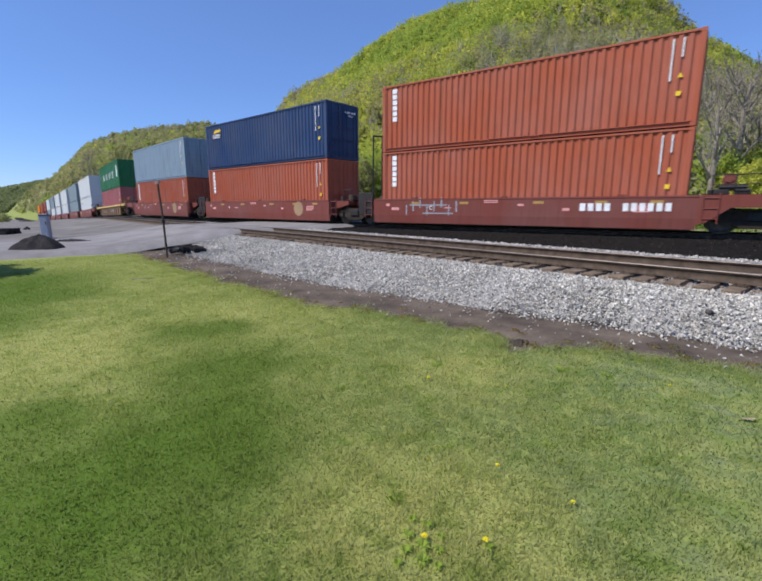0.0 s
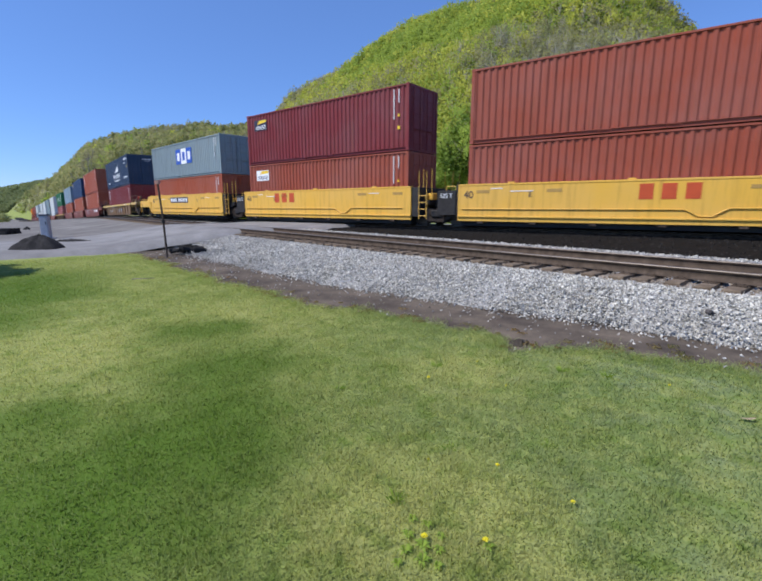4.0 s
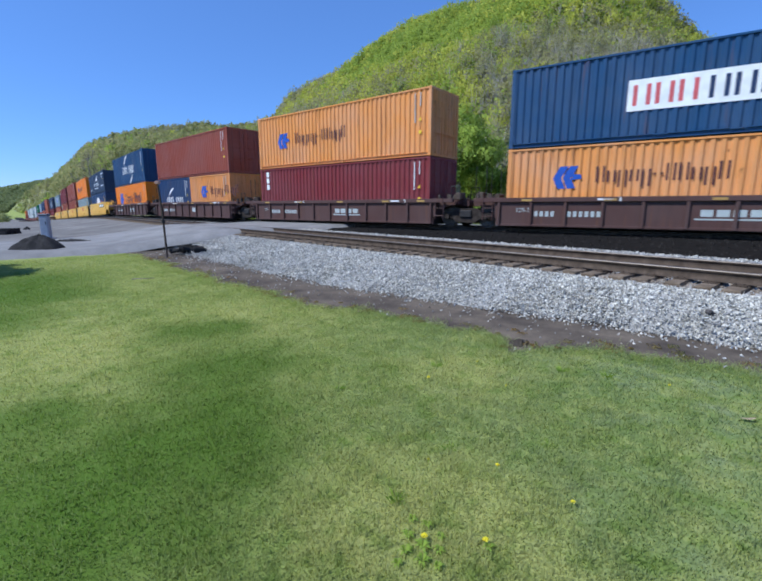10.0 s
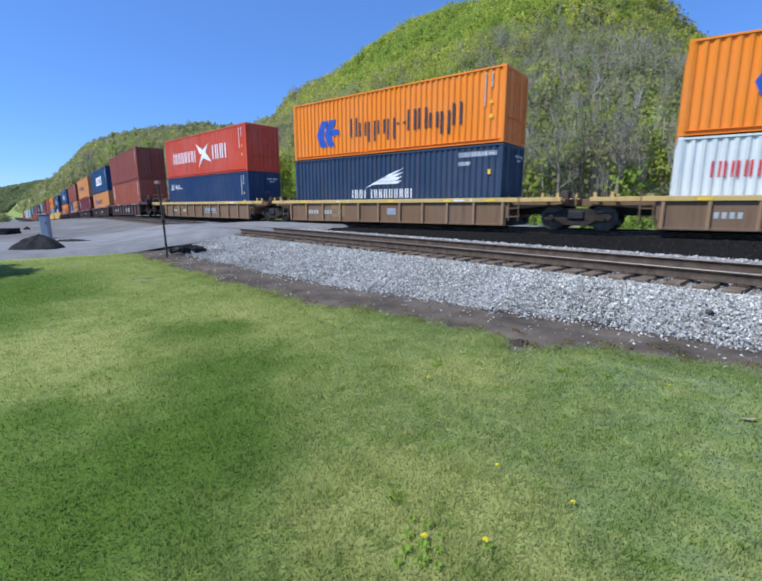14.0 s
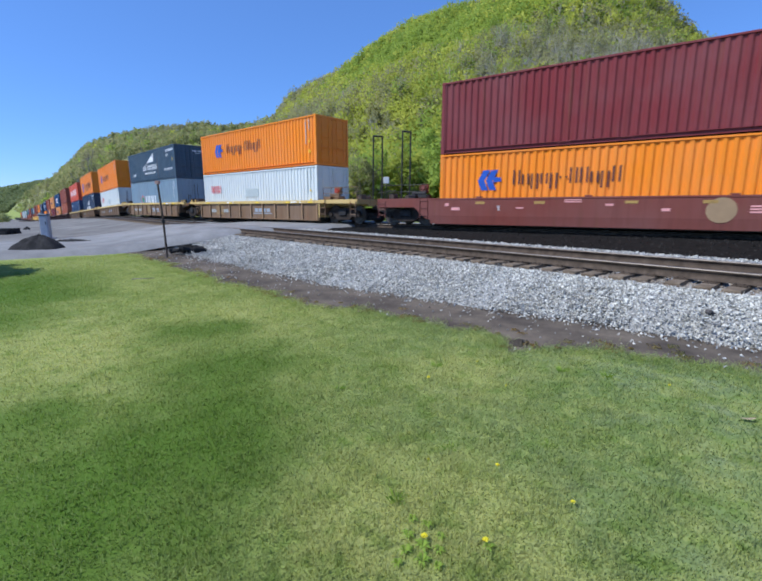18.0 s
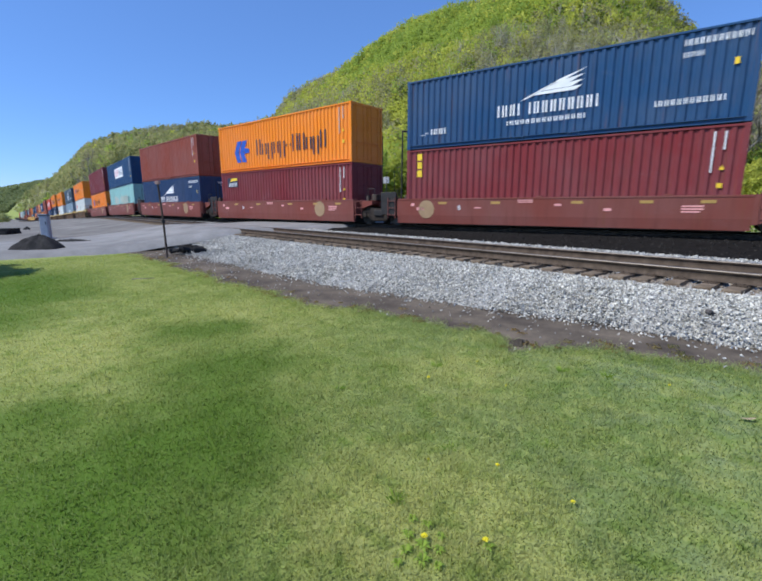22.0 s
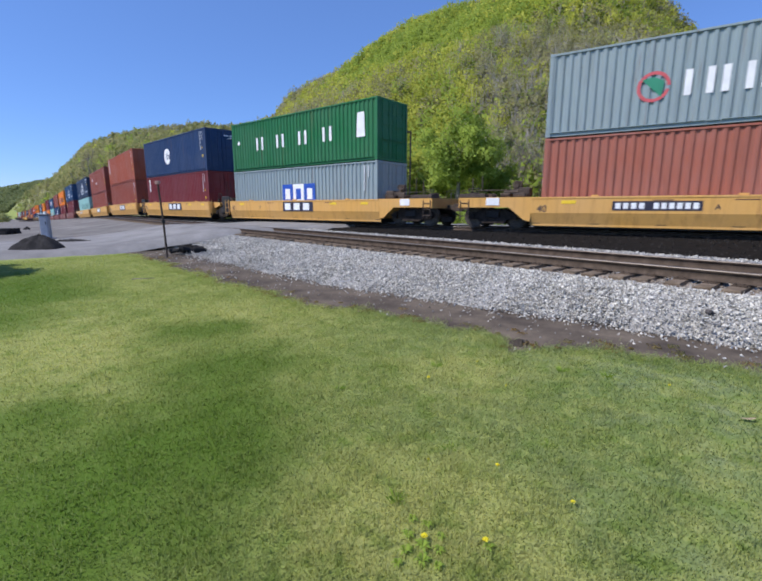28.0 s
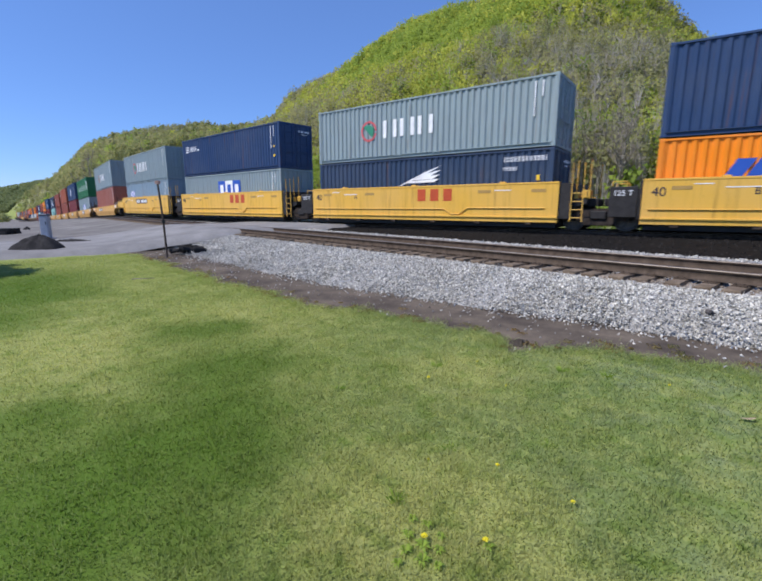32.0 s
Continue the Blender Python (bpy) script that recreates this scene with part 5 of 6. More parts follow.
        for cx, cz, r in ((-0.75, 1.62, 0.20), (-0.45, 1.8, 0.16), (-0.1, 1.72, 0.12), (0.35, 1.85, 0.10), (0.75, 1.6, 0.14), (-0.55, 1.45, 0.12)):
            d.prism([(cx + r * (1 + 0.3 * math.sin(3 * k)) * math.cos(k * 0.7), cz + r * 0.7 * math.sin(k * 0.7)) for k in range(9)], -0.006, 0.006)
        w = on("lettering", "red")
        block_word(w, -1.7, 0.62, 1.6, 0.5, FULL(3))
        w2 = on("lettering", "white")
        block_word(w2, 0.1, 0.62, 1.6, 0.5, FULL(3))
        r = on("warning_sign", "red")
        r.prism([(2.35, 1.25), (2.53, 1.45), (2.35, 1.65), (2.17, 1.45)], -0.003, 0.003)
    elif kind in ("ring", "ring_low"):
        z = 1.35 if kind == "ring" else 0.95
        r = on("ring_logo", "dull_red")
        arc_band(r, -2.75, z, 0.48, 0.38, 0, 345, 1.0, 20)
        g = on("ring_mark", "green")
        g.prism([(-3.1, z + 0.25), (-2.75, z - 0.1), (-2.5, z - 0.35), (-2.45, z + 0.15), (-2.75, z + 0.3)], -0.006, 0.006)
        w = on("lettering", "white")
        block_word(w, -1.95, z - 0.38, 2.9, 0.78, FULL(3))
        tail_marks("white", False)
    elif kind in ("boxes", "boxes_small", "boxes_low"):
        k = 0.5 if kind == "boxes_small" else 1.0
        x, z = (-1.2, 1.0 if kind == "boxes" else 0.55) if k == 1 else (-L + 1.2, 1.35)
        bars = on("lettering", "white")
        bars2 = on("lettering", "blue")
        for i in range(3):
            x0 = x + i * 0.95 * k
            q = on("name_panel", "white" if i == 1 else "blue")
            q.prism([(x0, z), (x0 + 0.92 * k, z), (x0 + 0.92 * k, z + 1.1 * k), (x0, z + 1.1 * k)], -0.003, 0.003)
            bb = bars2 if i == 1 else bars
            bb.prism([(x0 + 0.25 * k, z + 0.25 * k), (x0 + 0.68 * k, z + 0.25 * k), (x0 + 0.68 * k, z + 0.85 * k), (x0 + 0.25 * k, z + 0.85 * k)], -0.006, 0.006)
        tail_marks("white", False)
    elif kind == "star":
        w = on("lettering", "white")
        block_word(w, -4.75, 1.0, 3.85, 0.8, FULL(7))
        block_word(w, 1.6, 1.0, 2.0, 0.95, FULL(3))
        s = on("star_logo", "white")
        for pts in ([(-0.75, 2.2), (-0.2, 1.45), (0.55, 1.6)], [(-0.55, 0.55), (-0.15, 1.2), (0.7, 1.55), (0.3, 1.75)], [(0.1, 1.2), (1.45, 0.85), (0.9, 1.35), (0.3, 1.7)], [(0.3, 1.75), (1.1, 2.1), (0.5, 1.4)]):
            s.prism(pts, -0.003 - 0.003 * len(s.f) / 5, 0.003)
        tail_marks()
    elif kind == "spaced":
        w = on("lettering", "white")
        for i in range(4):
            block_word(w, -3.6 + i * 1.95, 1.15, 0.85, 0.72, CAPS)
        t = on("tall_bar", "white")
        t.prism([(L - 1.35, 1.15), (L - 0.8, 1.15), (L - 0.85, 2.3), (L - 1.3, 2.3)], -0.003, 0.003)
        d = on("round_mark", "white")
        arc_band(d, -L + 0.7, 1.7, 0.12, 0.02, 0, 359, 1, 8)
    elif kind == "red_word":
        w = on("lettering", "red")
        block_word(w, -L + 0.95, 1.3, 1.3, 0.5, FULL(4))
        g = on("faded_panel", "grey")
        g.prism([(-0.9, 1.0), (0.5, 1.0), (0.5, 1.5), (-0.9, 1.5)], -0.003, 0.003)
        tail_marks("grey")
    elif kind == "big_word":
        w = on("lettering", "teal_grey")
        block_word(w, -2.9, 0.95, 8.4, 0.75, [(0, 1)] * 5 + [(0, 0)] + [(0, 1)] * 8)
    elif kind == "patch":
        f = on("faded_lettering", "cream")
        rnd = random.Random(5)
        for i in range(26):
            x = -3.5 + i * 0.265
            if not -1.5 < x < -0.7:
                z = rnd.uniform(0.75, 0.95)
                f.prism([(x, z), (x + 0.15, z), (x + 0.15, rnd.uniform(1.45, 1.75)), (x, rnd.uniform(1.45, 1.75))], -0.003, 0.003)
        f.prism([(-L + 0.5, 0.5), (-L + 0.62, 0.5), (-L + 0.6, 2.2), (-L + 0.5, 2.2)], -0.003, 0.003)
        w = on("dark_patch", "teal_grey")
        w.prism([(3.3, 0.9), (4.0, 0.9), (4.0, 1.5), (3.3, 1.5)], -0.003, 0.003)
    elif kind == "ball":
        w = on("globe_logo", "white")
        arc_band(w, -1.0, 1.45, 0.62, 0.25, 20, 330, 1.0, 14)
        block_word(w, -1.5, 1.25, 1.0, 0.4, FULL(3))
        tail_marks()
    return out


LOOKS = {
    "brick": "brick-red", "red_brown": "reddish brown", "maroon": "dark maroon", "orange": "bright orange", "faded_orange": "sun-faded orange",
    "navy": "dark navy blue", "mid_blue": "mid blue", "deep_blue": "deep blue", "grey": "grey", "blue_grey": "pale blue-grey", "red": "bright red",
    "teal": "rust-streaked pale teal", "green": "dark green", "white": "off-white", "slate": "slate blue", "rose": "dull rose", "faded_brick": "sun-faded brick-red"}
MARKED = {"chevron": "with a blue chevron logo", "chevron_small": "with a small blue chevron logo", "wing": "with a white wing logo", "wing_low": "with a white wing logo",
          "label": "with a white name panel", "swoosh": "with white swoosh lettering", "swoosh_low": "with white swoosh lettering", "ring": "with a round logo",
          "boxes": "with a three-square logo", "boxes_low": "with a three-square logo", "ring_low": "with a round logo", "boxes_small": "with a small three-square logo", "star": "with a white star logo", "spaced": "with spaced white letters",
          "globe": "with a white globe logo", "red_word": "with a small red name", "big_word": "with large dark lettering", "column6": "with a column of white letters",
          "column3": "with a column of white letters", "stickers": "with white hazard placards", "ball": "with a white round logo", "flag_name": "with a small white name"}


def container(color, mark, tall, length=12.19, where="stacked on top"):
    H = 2.896 if tall else 2.591
    root = new("shipping_container")
    for nm, me in shared(("box", length, H), lambda: container_meshes(length, H)):
        part(nm, me, BOX[color], root)
    for nm, ink, me in shared(("marks", mark, length, H), lambda: [(nm, ink, s.mesh(nm, INK[ink])) for nm, ink, s in marks(mark, length / 2, H) if s.f]):
        tagged(part(nm, me, None, root, at=pose(0, -W + SET_BACK - 0.004, 0)), kind="stuff" if "lettering" in nm else "")
    if color in ("navy", "deep_blue", "slate") and length > 8:
        s = Shape()
        for k in range(9):
            if k != 4:
                s.box(length / 2 - 0.004, length / 2 + 0.002, 0.20 + k * 0.09, 0.265 + k * 0.09, H - 0.47, H - 0.36)
        for k in range(5):
            s.box(length / 2 - 0.004, length / 2 + 0.002, 0.40 + k * 0.09, 0.45 + k * 0.09, H - 0.62, H - 0.55)
        tagged(part("door_lettering", shared(("door_lettering", H), lambda: s.mesh("door_lettering", INK["white"])), None, root), kind="stuff")
    words = f"{LOOKS[color]} steel container {MARKED.get(mark, '')} {where}".split()
    tagged(root, " ".join(words[:12]), "shipping container", "containers on the train")
    return root


# ---------------------------------------------------------------- well cars
BRAKE_RED = plain("brake_wheel_red", (0.40, 0.055, 0.025), 0.6, vary=0.3)


def truck_meshes():
    """A two-axle truck: bolster, cast side frames with springs, wheelsets."""
    bolster = Shape().box(-0.28, 0.28, -1.15, 1.15, 0.42, 0.72, 0.03)
    bolster.tube((0, 0, 0.72), (0, 0, 0.80), 0.2, 12)
    bolster.box(-1.3, 1.3, -0.5, 0.5, 0.16, 0.40, 0.02)
    for x in (-0.36, 0.36):
        bolster.box(x - 0.06, x + 0.06, -0.95, 0.95, 0.25, 0.40, 0.02)
    frame_out = [(-1.20, 0.50), (-1.13, 0.38), (-0.66, 0.36), (-0.42, 0.20), (0.42, 0.20), (0.66, 0.36), (1.13, 0.38), (1.20, 0.50), (1.12, 0.64), (0.72, 0.66), (0.46, 0.80), (-0.46, 0.80), (-0.72, 0.66), (-1.12, 0.64)]
    side = Shape().prism(frame_out, -0.07, 0.07)
    for x in (-0.17, 0.0, 0.17):
        for k in range(4):
            side.tube((x, 0, 0.30 + k * 0.075), (x, 0, 0.345 + k * 0.075), 0.08, 8)
    for x in (-0.89, 0.89):
        side.tube((x, -0.14, 0.46), (x, 0.14, 0.46), 0.115, 10)
    wheel = Shape()
    for f in (-1, 1):
        y = f * 0.7535
        wheel.tube((0, y - f * 0.0, 0), (0, y + f * 0.135 - f * 0.07, 0), 0.46, 24)
        wheel.tube((0, y - f * 0.03, 0), (0, y - f * 0.06, 0), 0.485, 24)
        wheel.tube((0, y + f * 0.065, 0), (0, y + f * 0.09, 0), 0.40, 20, 0.38)
        for k in range(5):
            a = k * 2 * math.pi / 5
            wheel.box(0.2 * math.cos(a) - 0.04, 0.2 * math.cos(a) + 0.04, min(y + f * 0.085, y + f * 0.11), max(y + f * 0.085, y + f * 0.11), 0.2 * math.sin(a) - 0.04, 0.2 * math.sin(a) + 0.04)
    wheel.tube((0, -1.05, 0), (0, 1.05, 0), 0.085, 10)
    return bolster.mesh("truck", BLACK), side.mesh("side_frame", plain("truck_grime", (0.046, 0.037, 0.031), 0.85, vary=0.5)), wheel.mesh("wheelset", WHEEL)


WHEELSETS = []


def truck(parent, x):
    b, s, w = shared("truck", truck_meshes)
    t = part("truck", b, None, parent, "two-axle freight truck, black with grime", at=pose(x, 0, 0))
    for y in (-1.0, 1.0):
        part("side_frame", s, None, t, at=pose(0, y, 0))
    for k, dx in enumerate((-0.89, 0.89)):
        ws = part("wheelset", w, None, t, at=pose(dx, 0, 0.462))
        WHEELSETS.append((k, ws))


def letters(text, size, material, parent, name, x, z, y):
    """Readable writing, built from the built-in font, standing on a side wall."""
    cu = bpy.data.curves.new(name, "FONT")
    cu.body, cu.size, cu.extrude, cu.align_x = text, size, 0.003, "CENTER"
    tmp = bpy.data.objects.new(name, cu)
    scene.collection.objects.link(tmp)
    me = bpy.data.meshes.new_from_object(tmp.evaluated_get(bpy.context.evaluated_depsgraph_get()))
    bpy.data.objects.remove(tmp)
    me.materials.clear()
    me.materials.append(material)
    return part(name, me, None, parent, at=pose(x, y, z, 90, 0, 0))


def ladder(s, x0, x1, y, z0, z1, n):
    for x in (x0, x1):
        s.tube((x, y, z0), (x, y, z1), 0.022, 6)
    for k in range(n):
        z = z0 + (z1 - z0) * (k + 0.5) / n
        s.tube((x0, y, z), (x1, y, z), 0.018, 6)


def car_meshes(style, left, right):
    """Parts of a well car unit with its well centred on the origin, rail top at z = 0.
    left, right: distance from the centre to the joint, or (with a minus sign) to the coupler's face."""
    post = style in ("umber", "tan")
    flush = style == "yellow"
    z0, z1 = (0.28, 1.78) if flush else (0.13, 1.22)
    half = 6.42
    paint_side = CAR[style]
    out = []
    for f in (-1, 1):
        s = Shape()
        y0, y1 = f * 1.33, f * 1.46
        if post:
            s.box(-half, half, min(f * 1.36, f * 1.40), max(f * 1.36, f * 1.40), z0, z1 - 0.16, 0.0)
            s.box(-half, half, min(f * 1.30, f * 1.44), max(f * 1.30, f * 1.44), z0 - 0.02, z0 + 0.07, 0.01)
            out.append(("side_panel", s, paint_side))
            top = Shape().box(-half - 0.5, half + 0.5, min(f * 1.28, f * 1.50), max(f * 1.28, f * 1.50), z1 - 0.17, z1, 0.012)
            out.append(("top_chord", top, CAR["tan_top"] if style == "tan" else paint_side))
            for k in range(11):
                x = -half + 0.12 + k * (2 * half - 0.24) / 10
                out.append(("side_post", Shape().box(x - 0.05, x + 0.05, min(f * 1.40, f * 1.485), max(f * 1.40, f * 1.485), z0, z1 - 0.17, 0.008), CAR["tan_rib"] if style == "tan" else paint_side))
        else:
            b, zs = {"yellow": (0.0, z0 + 0.36), "oxide": (0.03, z0 + 0.36)}.get(style, (0.16, z0 + 0.51))
            sec = [(y0, z0 + 0.02), (y1 - f * b, z0), (y1, zs), (y1, z1), (y0, z1)]
            s.sweep(sec if f > 0 else sec[::-1], (-half, half))
            out.append(("side_panel", s, paint_side))
            top = Shape().box(-half, half, min(f * 1.30, f * 1.475), max(f * 1.30, f * 1.475), z1 - 0.06, z1 + 0.012, 0.01)
            out.append(("top_chord", top, paint_side))
            low = Shape()
            if flush:
                low.path([(-half + 0.2, f * 1.49, 0.78), (1.6, f * 1.49, 0.78), (2.0, f * 1.49, 0.56), (2.35, f * 1.49, 0.56), (2.75, f * 1.49, 0.82), (half - 0.5, f * 1.49, 0.82)], 0.025, 6)
                out.append(("brake_pipe", low, paint_side))
                out.append(("lower_lip", Shape().box(-half, half, min(f * 1.40, f * 1.52), max(f * 1.40, f * 1.52), z0 + 0.16, z0 + 0.22, 0.008), paint_side))
                for k in range(6):
                    x = -half + 1.0 + k * 2.15
                    out.append(("bottom_bracket", Shape().box(x - 0.12, x + 0.12, min(f * 1.30, f * 1.44), max(f * 1.30, f * 1.44), z0 - 0.10, z0 + 0.01, 0.01), RUSTY))
            for k in range(3):
                x = -4.2 + k * 4.2
                out.append(("corner_guide", Shape().box(x - 0.12, x + 0.12, min(f * 1.26, f * 1.42), max(f * 1.26, f * 1.42), z1 + 0.013, z1 + 0.07, 0.012), paint_side))
    fl = Shape()
    for k in range(7):
        x = -half + 0.2 + k * (2 * half - 0.4) / 6
        fl.box(x - 0.16, x + 0.16, -1.34, 1.34, 0.24, 0.385)
    for y in (-0.9, 0.9):
        fl.box(-half, half, y - 0.1, y + 0.1, 0.26, 0.37)
    fl.box(-half + 0.1, half - 0.1, -1.25, 1.25, 0.08, 0.25)
    out.append(("well_floor", fl, BLACK))
    for sx, reach in ((-1, left), (1, right)):
        coupler, reach = reach < 0, abs(reach)
        dark = BLACK if flush and not coupler else paint_side
        thick = 0.42 if flush and not coupler and sx > 0 else 0.10
        bh = Shape().box(*sorted((sx * half, sx * (half + thick))), -1.40, 1.40, 0.42, 1.16 if post else z1 - 0.05, 0.012)
        out.append(("bulkhead", bh, dark))
        end = reach - (0.62 if coupler else 0.12)
        deck = Shape()
        deck.box(*sorted((sx * (half + 0.1), sx * end)), -0.55, 0.55, 0.88, 1.16, 0.02)
        if coupler:
            tops = [(sx * end, 1.34), (sx * (half + 1.0), 1.42), (sx * (half + 0.7), 1.74), (sx * half, 1.78)] if flush else [(sx * end, 1.24), (sx * half, 1.24)]
            under = 1.04 if post else 0.84
            skirt = [(sx * half, 0.30), (sx * (half + 0.05), 0.30), (sx * (half + 0.12), under)] if post else [(sx * half, 0.30), (sx * (half + 0.25), 0.36), (sx * (half + 0.85), under)]
            deck.prism(skirt + [(sx * end, under)] + tops, -1.455, 1.455)
            deck.box(*sorted((sx * (end - 0.12), sx * end)), -1.45, 1.45, under - 0.04, 1.24, 0.015)
        else:
            deck.prism([(sx * (half + 0.1), 0.75), (sx * (end - 0.3), 0.98), (sx * (end - 0.3), 1.14), (sx * (half + 0.1), 1.18)], -1.1, 1.1)
        if post and not coupler and end - half > 1.0:
            for f in (-1, 1):
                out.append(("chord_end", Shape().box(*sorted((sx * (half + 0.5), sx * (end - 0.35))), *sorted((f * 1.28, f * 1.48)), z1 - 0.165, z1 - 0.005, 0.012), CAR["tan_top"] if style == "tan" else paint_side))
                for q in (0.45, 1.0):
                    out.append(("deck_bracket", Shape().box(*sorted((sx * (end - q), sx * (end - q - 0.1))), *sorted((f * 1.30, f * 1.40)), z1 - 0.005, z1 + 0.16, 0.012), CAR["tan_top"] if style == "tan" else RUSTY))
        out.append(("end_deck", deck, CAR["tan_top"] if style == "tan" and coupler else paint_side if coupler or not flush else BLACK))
        gear = Shape()
        gear.box(*sorted((sx * (end - 0.55), sx * (end - 0.25))), -0.85, -0.45, 1.18, 1.48, 0.03)
        gear.tube((sx * (end - 0.9), -0.2, 1.3), (sx * (end - 0.9), 0.5, 1.3), 0.13, 10)
        gear.tube((sx * (half + 0.5), -0.9, 1.17), (sx * (half + 0.5), -0.9, 1.42), 0.09, 8)
        gear.path([(sx * (half + 0.3), -0.6, 1.2), (sx * (end - 0.5), -0.3, 1.26), (sx * (end - 0.2), -0.1, 1.2)], 0.03, 6)
        out.append(("brake_gear", gear, RUSTY if not flush else paint_side))
        for f in (-1, 1):
            lad = Shape()
            if style == "amber" and coupler or flush and not coupler and sx < 0:
                break
            x = sx * (half + thick + 0.24)
            hi = 2.42 if flush and sx > 0 else 1.30
            ladder(lad, x - 0.20, x + 0.20, f * 1.47, 0.32, min(hi, 1.5), 4 if hi > 2 else 3)
            if hi > 2:
                for q in (-0.2, 0.2):
                    lad.tube((x + q, f * 1.47, 1.5), (x + q, f * 1.47, hi), 0.016, 6)
            out.append(("ladder", lad, paint_side))
        for f in (-1, 1):
            hr = Shape()
            top = 1.62 if coupler else 2.55 if (sx > 0) == flush else 1.75
            x = sx * (end - 0.25)
            if top > 2:
                for q in (0.0, 0.45):
                    hr.tube((x - sx * q, f * 0.95, 1.15), (x - sx * q, f * 0.95, top), 0.016, 6)
            else:
                hr.path([(x - sx * 0.45, f * 0.95, 1.15), (x - sx * 0.45, f * 0.95, top), (x, f * 0.95, top), (x, f * 0.95, 1.15)], 0.018, 6)
            out.append(("handrail", hr, paint_side if flush and not coupler else BLACK))
        if coupler:
            wheel = Shape()
            bx, bz = sx * (half + 0.75), 1.72
            ring = [(bx + 0.17 * math.cos(i * math.pi / 8), -0.78, bz + 0.17 * math.sin(i * math.pi / 8)) for i in range(17)]
            wheel.path(ring, 0.026, 6)
            for i in range(0, 16, 4):
                wheel.tube((bx, -0.78, bz), ring[i], 0.025, 5)
            wheel.tube((bx, -0.82, bz), (bx, -0.62, bz), 0.09, 10)
            out.append(("brake_wheel", wheel, BRAKE_RED if style in ("umber", "tan") else RUSTY if style == "amber" else paint_side))
            hold = Shape().box(bx - 0.06, bx + 0.06, -0.70, -0.60, 1.2, 1.8, 0.01).box(bx - 0.16, bx + 0.16, -0.66, -0.5, 1.5, 1.9, 0.02)
            out.append(("brake_stand", hold, RUSTY if style == "amber" else paint_side))
            if style == "amber":
                for q, up in ((0.55, 2.05), (0.95, 2.15)):
                    out.append(("grab_post", Shape().tube((sx * (end - q), -1.30, 1.20), (sx * (end - q), -1.30, up), 0.024, 6), RUSTY))
                out.append(("cross_walk", Shape().box(*sorted((sx * (end - 0.02), sx * (end - 1.15))), -1.47, -1.05, 1.245, 1.40, 0.01), RUSTY))
                out.append(("placard", Shape().box(*sorted((sx * (end - 1.2), sx * (end - 1.75))), -1.475, -1.455, 0.92, 1.22, 0.005), INK["white"]))
                out.append(("valve_box", Shape().box(*sorted((sx * (half + 0.15), sx * (half + 0.6))), -1.15, -0.7, 1.25, 1.62, 0.03), RUSTY))
            clutter = Shape()
            clutter.box(*sorted((sx * (half + 0.2), sx * (half + 0.75))), -1.3, -0.95, 1.25, 1.40, 0.02)
            rt = 1.85 if post or style == "oxide" else 1.52
            clutter.path([(sx * (half + 0.3), -1.35, 1.25), (sx * (half + 0.3), -1.35, rt), (sx * (end - 0.1), -1.35, rt), (sx * (end - 0.1), -1.35, 1.25)], 0.018, 6)
            if rt > 1.6:
                clutter.path([(sx * (half + 0.3), -1.35, 1.55), (sx * (end - 0.1), -1.35, 1.55)], 0.015, 6)
            clutter.tube((sx * (half + 0.9), -1.35, 1.25), (sx * (half + 0.9), -1.35, rt), 0.015, 6)
            clutter.box(*sorted((sx * (half + 0.9), sx * (half + 1.3))), -1.2, -0.7, 1.24, 1.42, 0.03)
            clutter.tube((sx * (half + 0.5), -1.0, 1.45), (sx * (half + 1.2), -1.0, 1.45), 0.09, 8)
            out.append(("end_railing", clutter, BLACK if style in ("umber", "oxide") else RUSTY if style == "amber" else paint_side))
            cp = Shape()
            cp.box(*sorted((sx * (end - 0.2), sx * (reach - 0.18))), -0.11, 0.11, 0.72, 0.94, 0.02)
            cp.prism([(sx * (reach - 0.25), 0.66), (sx * reach, 0.66), (sx * (reach + 0.06), 0.83), (sx * reach, 1.0), (sx * (reach - 0.25), 1.0)], -0.18, 0.14)
            out.append(("coupler", cp, RUSTY))
            hs = Shape().path([(sx * (end - 0.1), 0.3, 0.85), (sx * (end + 0.2), 0.32, 0.55), (sx * (reach - 0.05), 0.2, 0.42)], 0.025, 6)
            out.append(("air_hose", hs, BLACK))
            lad = Shape()
            ladder(lad, sx * (end - 0.45), sx * (end - 0.08), -1.47, 0.35, 1.15, 3)
            out.append(("end_ladder", lad, RUSTY if style == "amber" else paint_side))
        elif sx < 0 and not post:
            out.append(("joint_cover", Shape().box(sx * (half + 1.0), sx * (half + 0.12), -1.42, -1.33, 0.50, 1.55, 0.02), BLACK))
            out.append(("joint_cover", Shape().box(sx * (half + 1.0), sx * (half + 0.12), 1.33, 1.42, 0.50, 1.55, 0.02), BLACK))
        else:
            out.append(("joint_beam", Shape().box(*sorted((sx * (end - 0.2), sx * (half + 0.1))), -0.25, 0.25, 0.55, 0.88, 0.03), BLACK))
    return [(nm, s.mesh(nm, m), m) for nm, s, m in out]


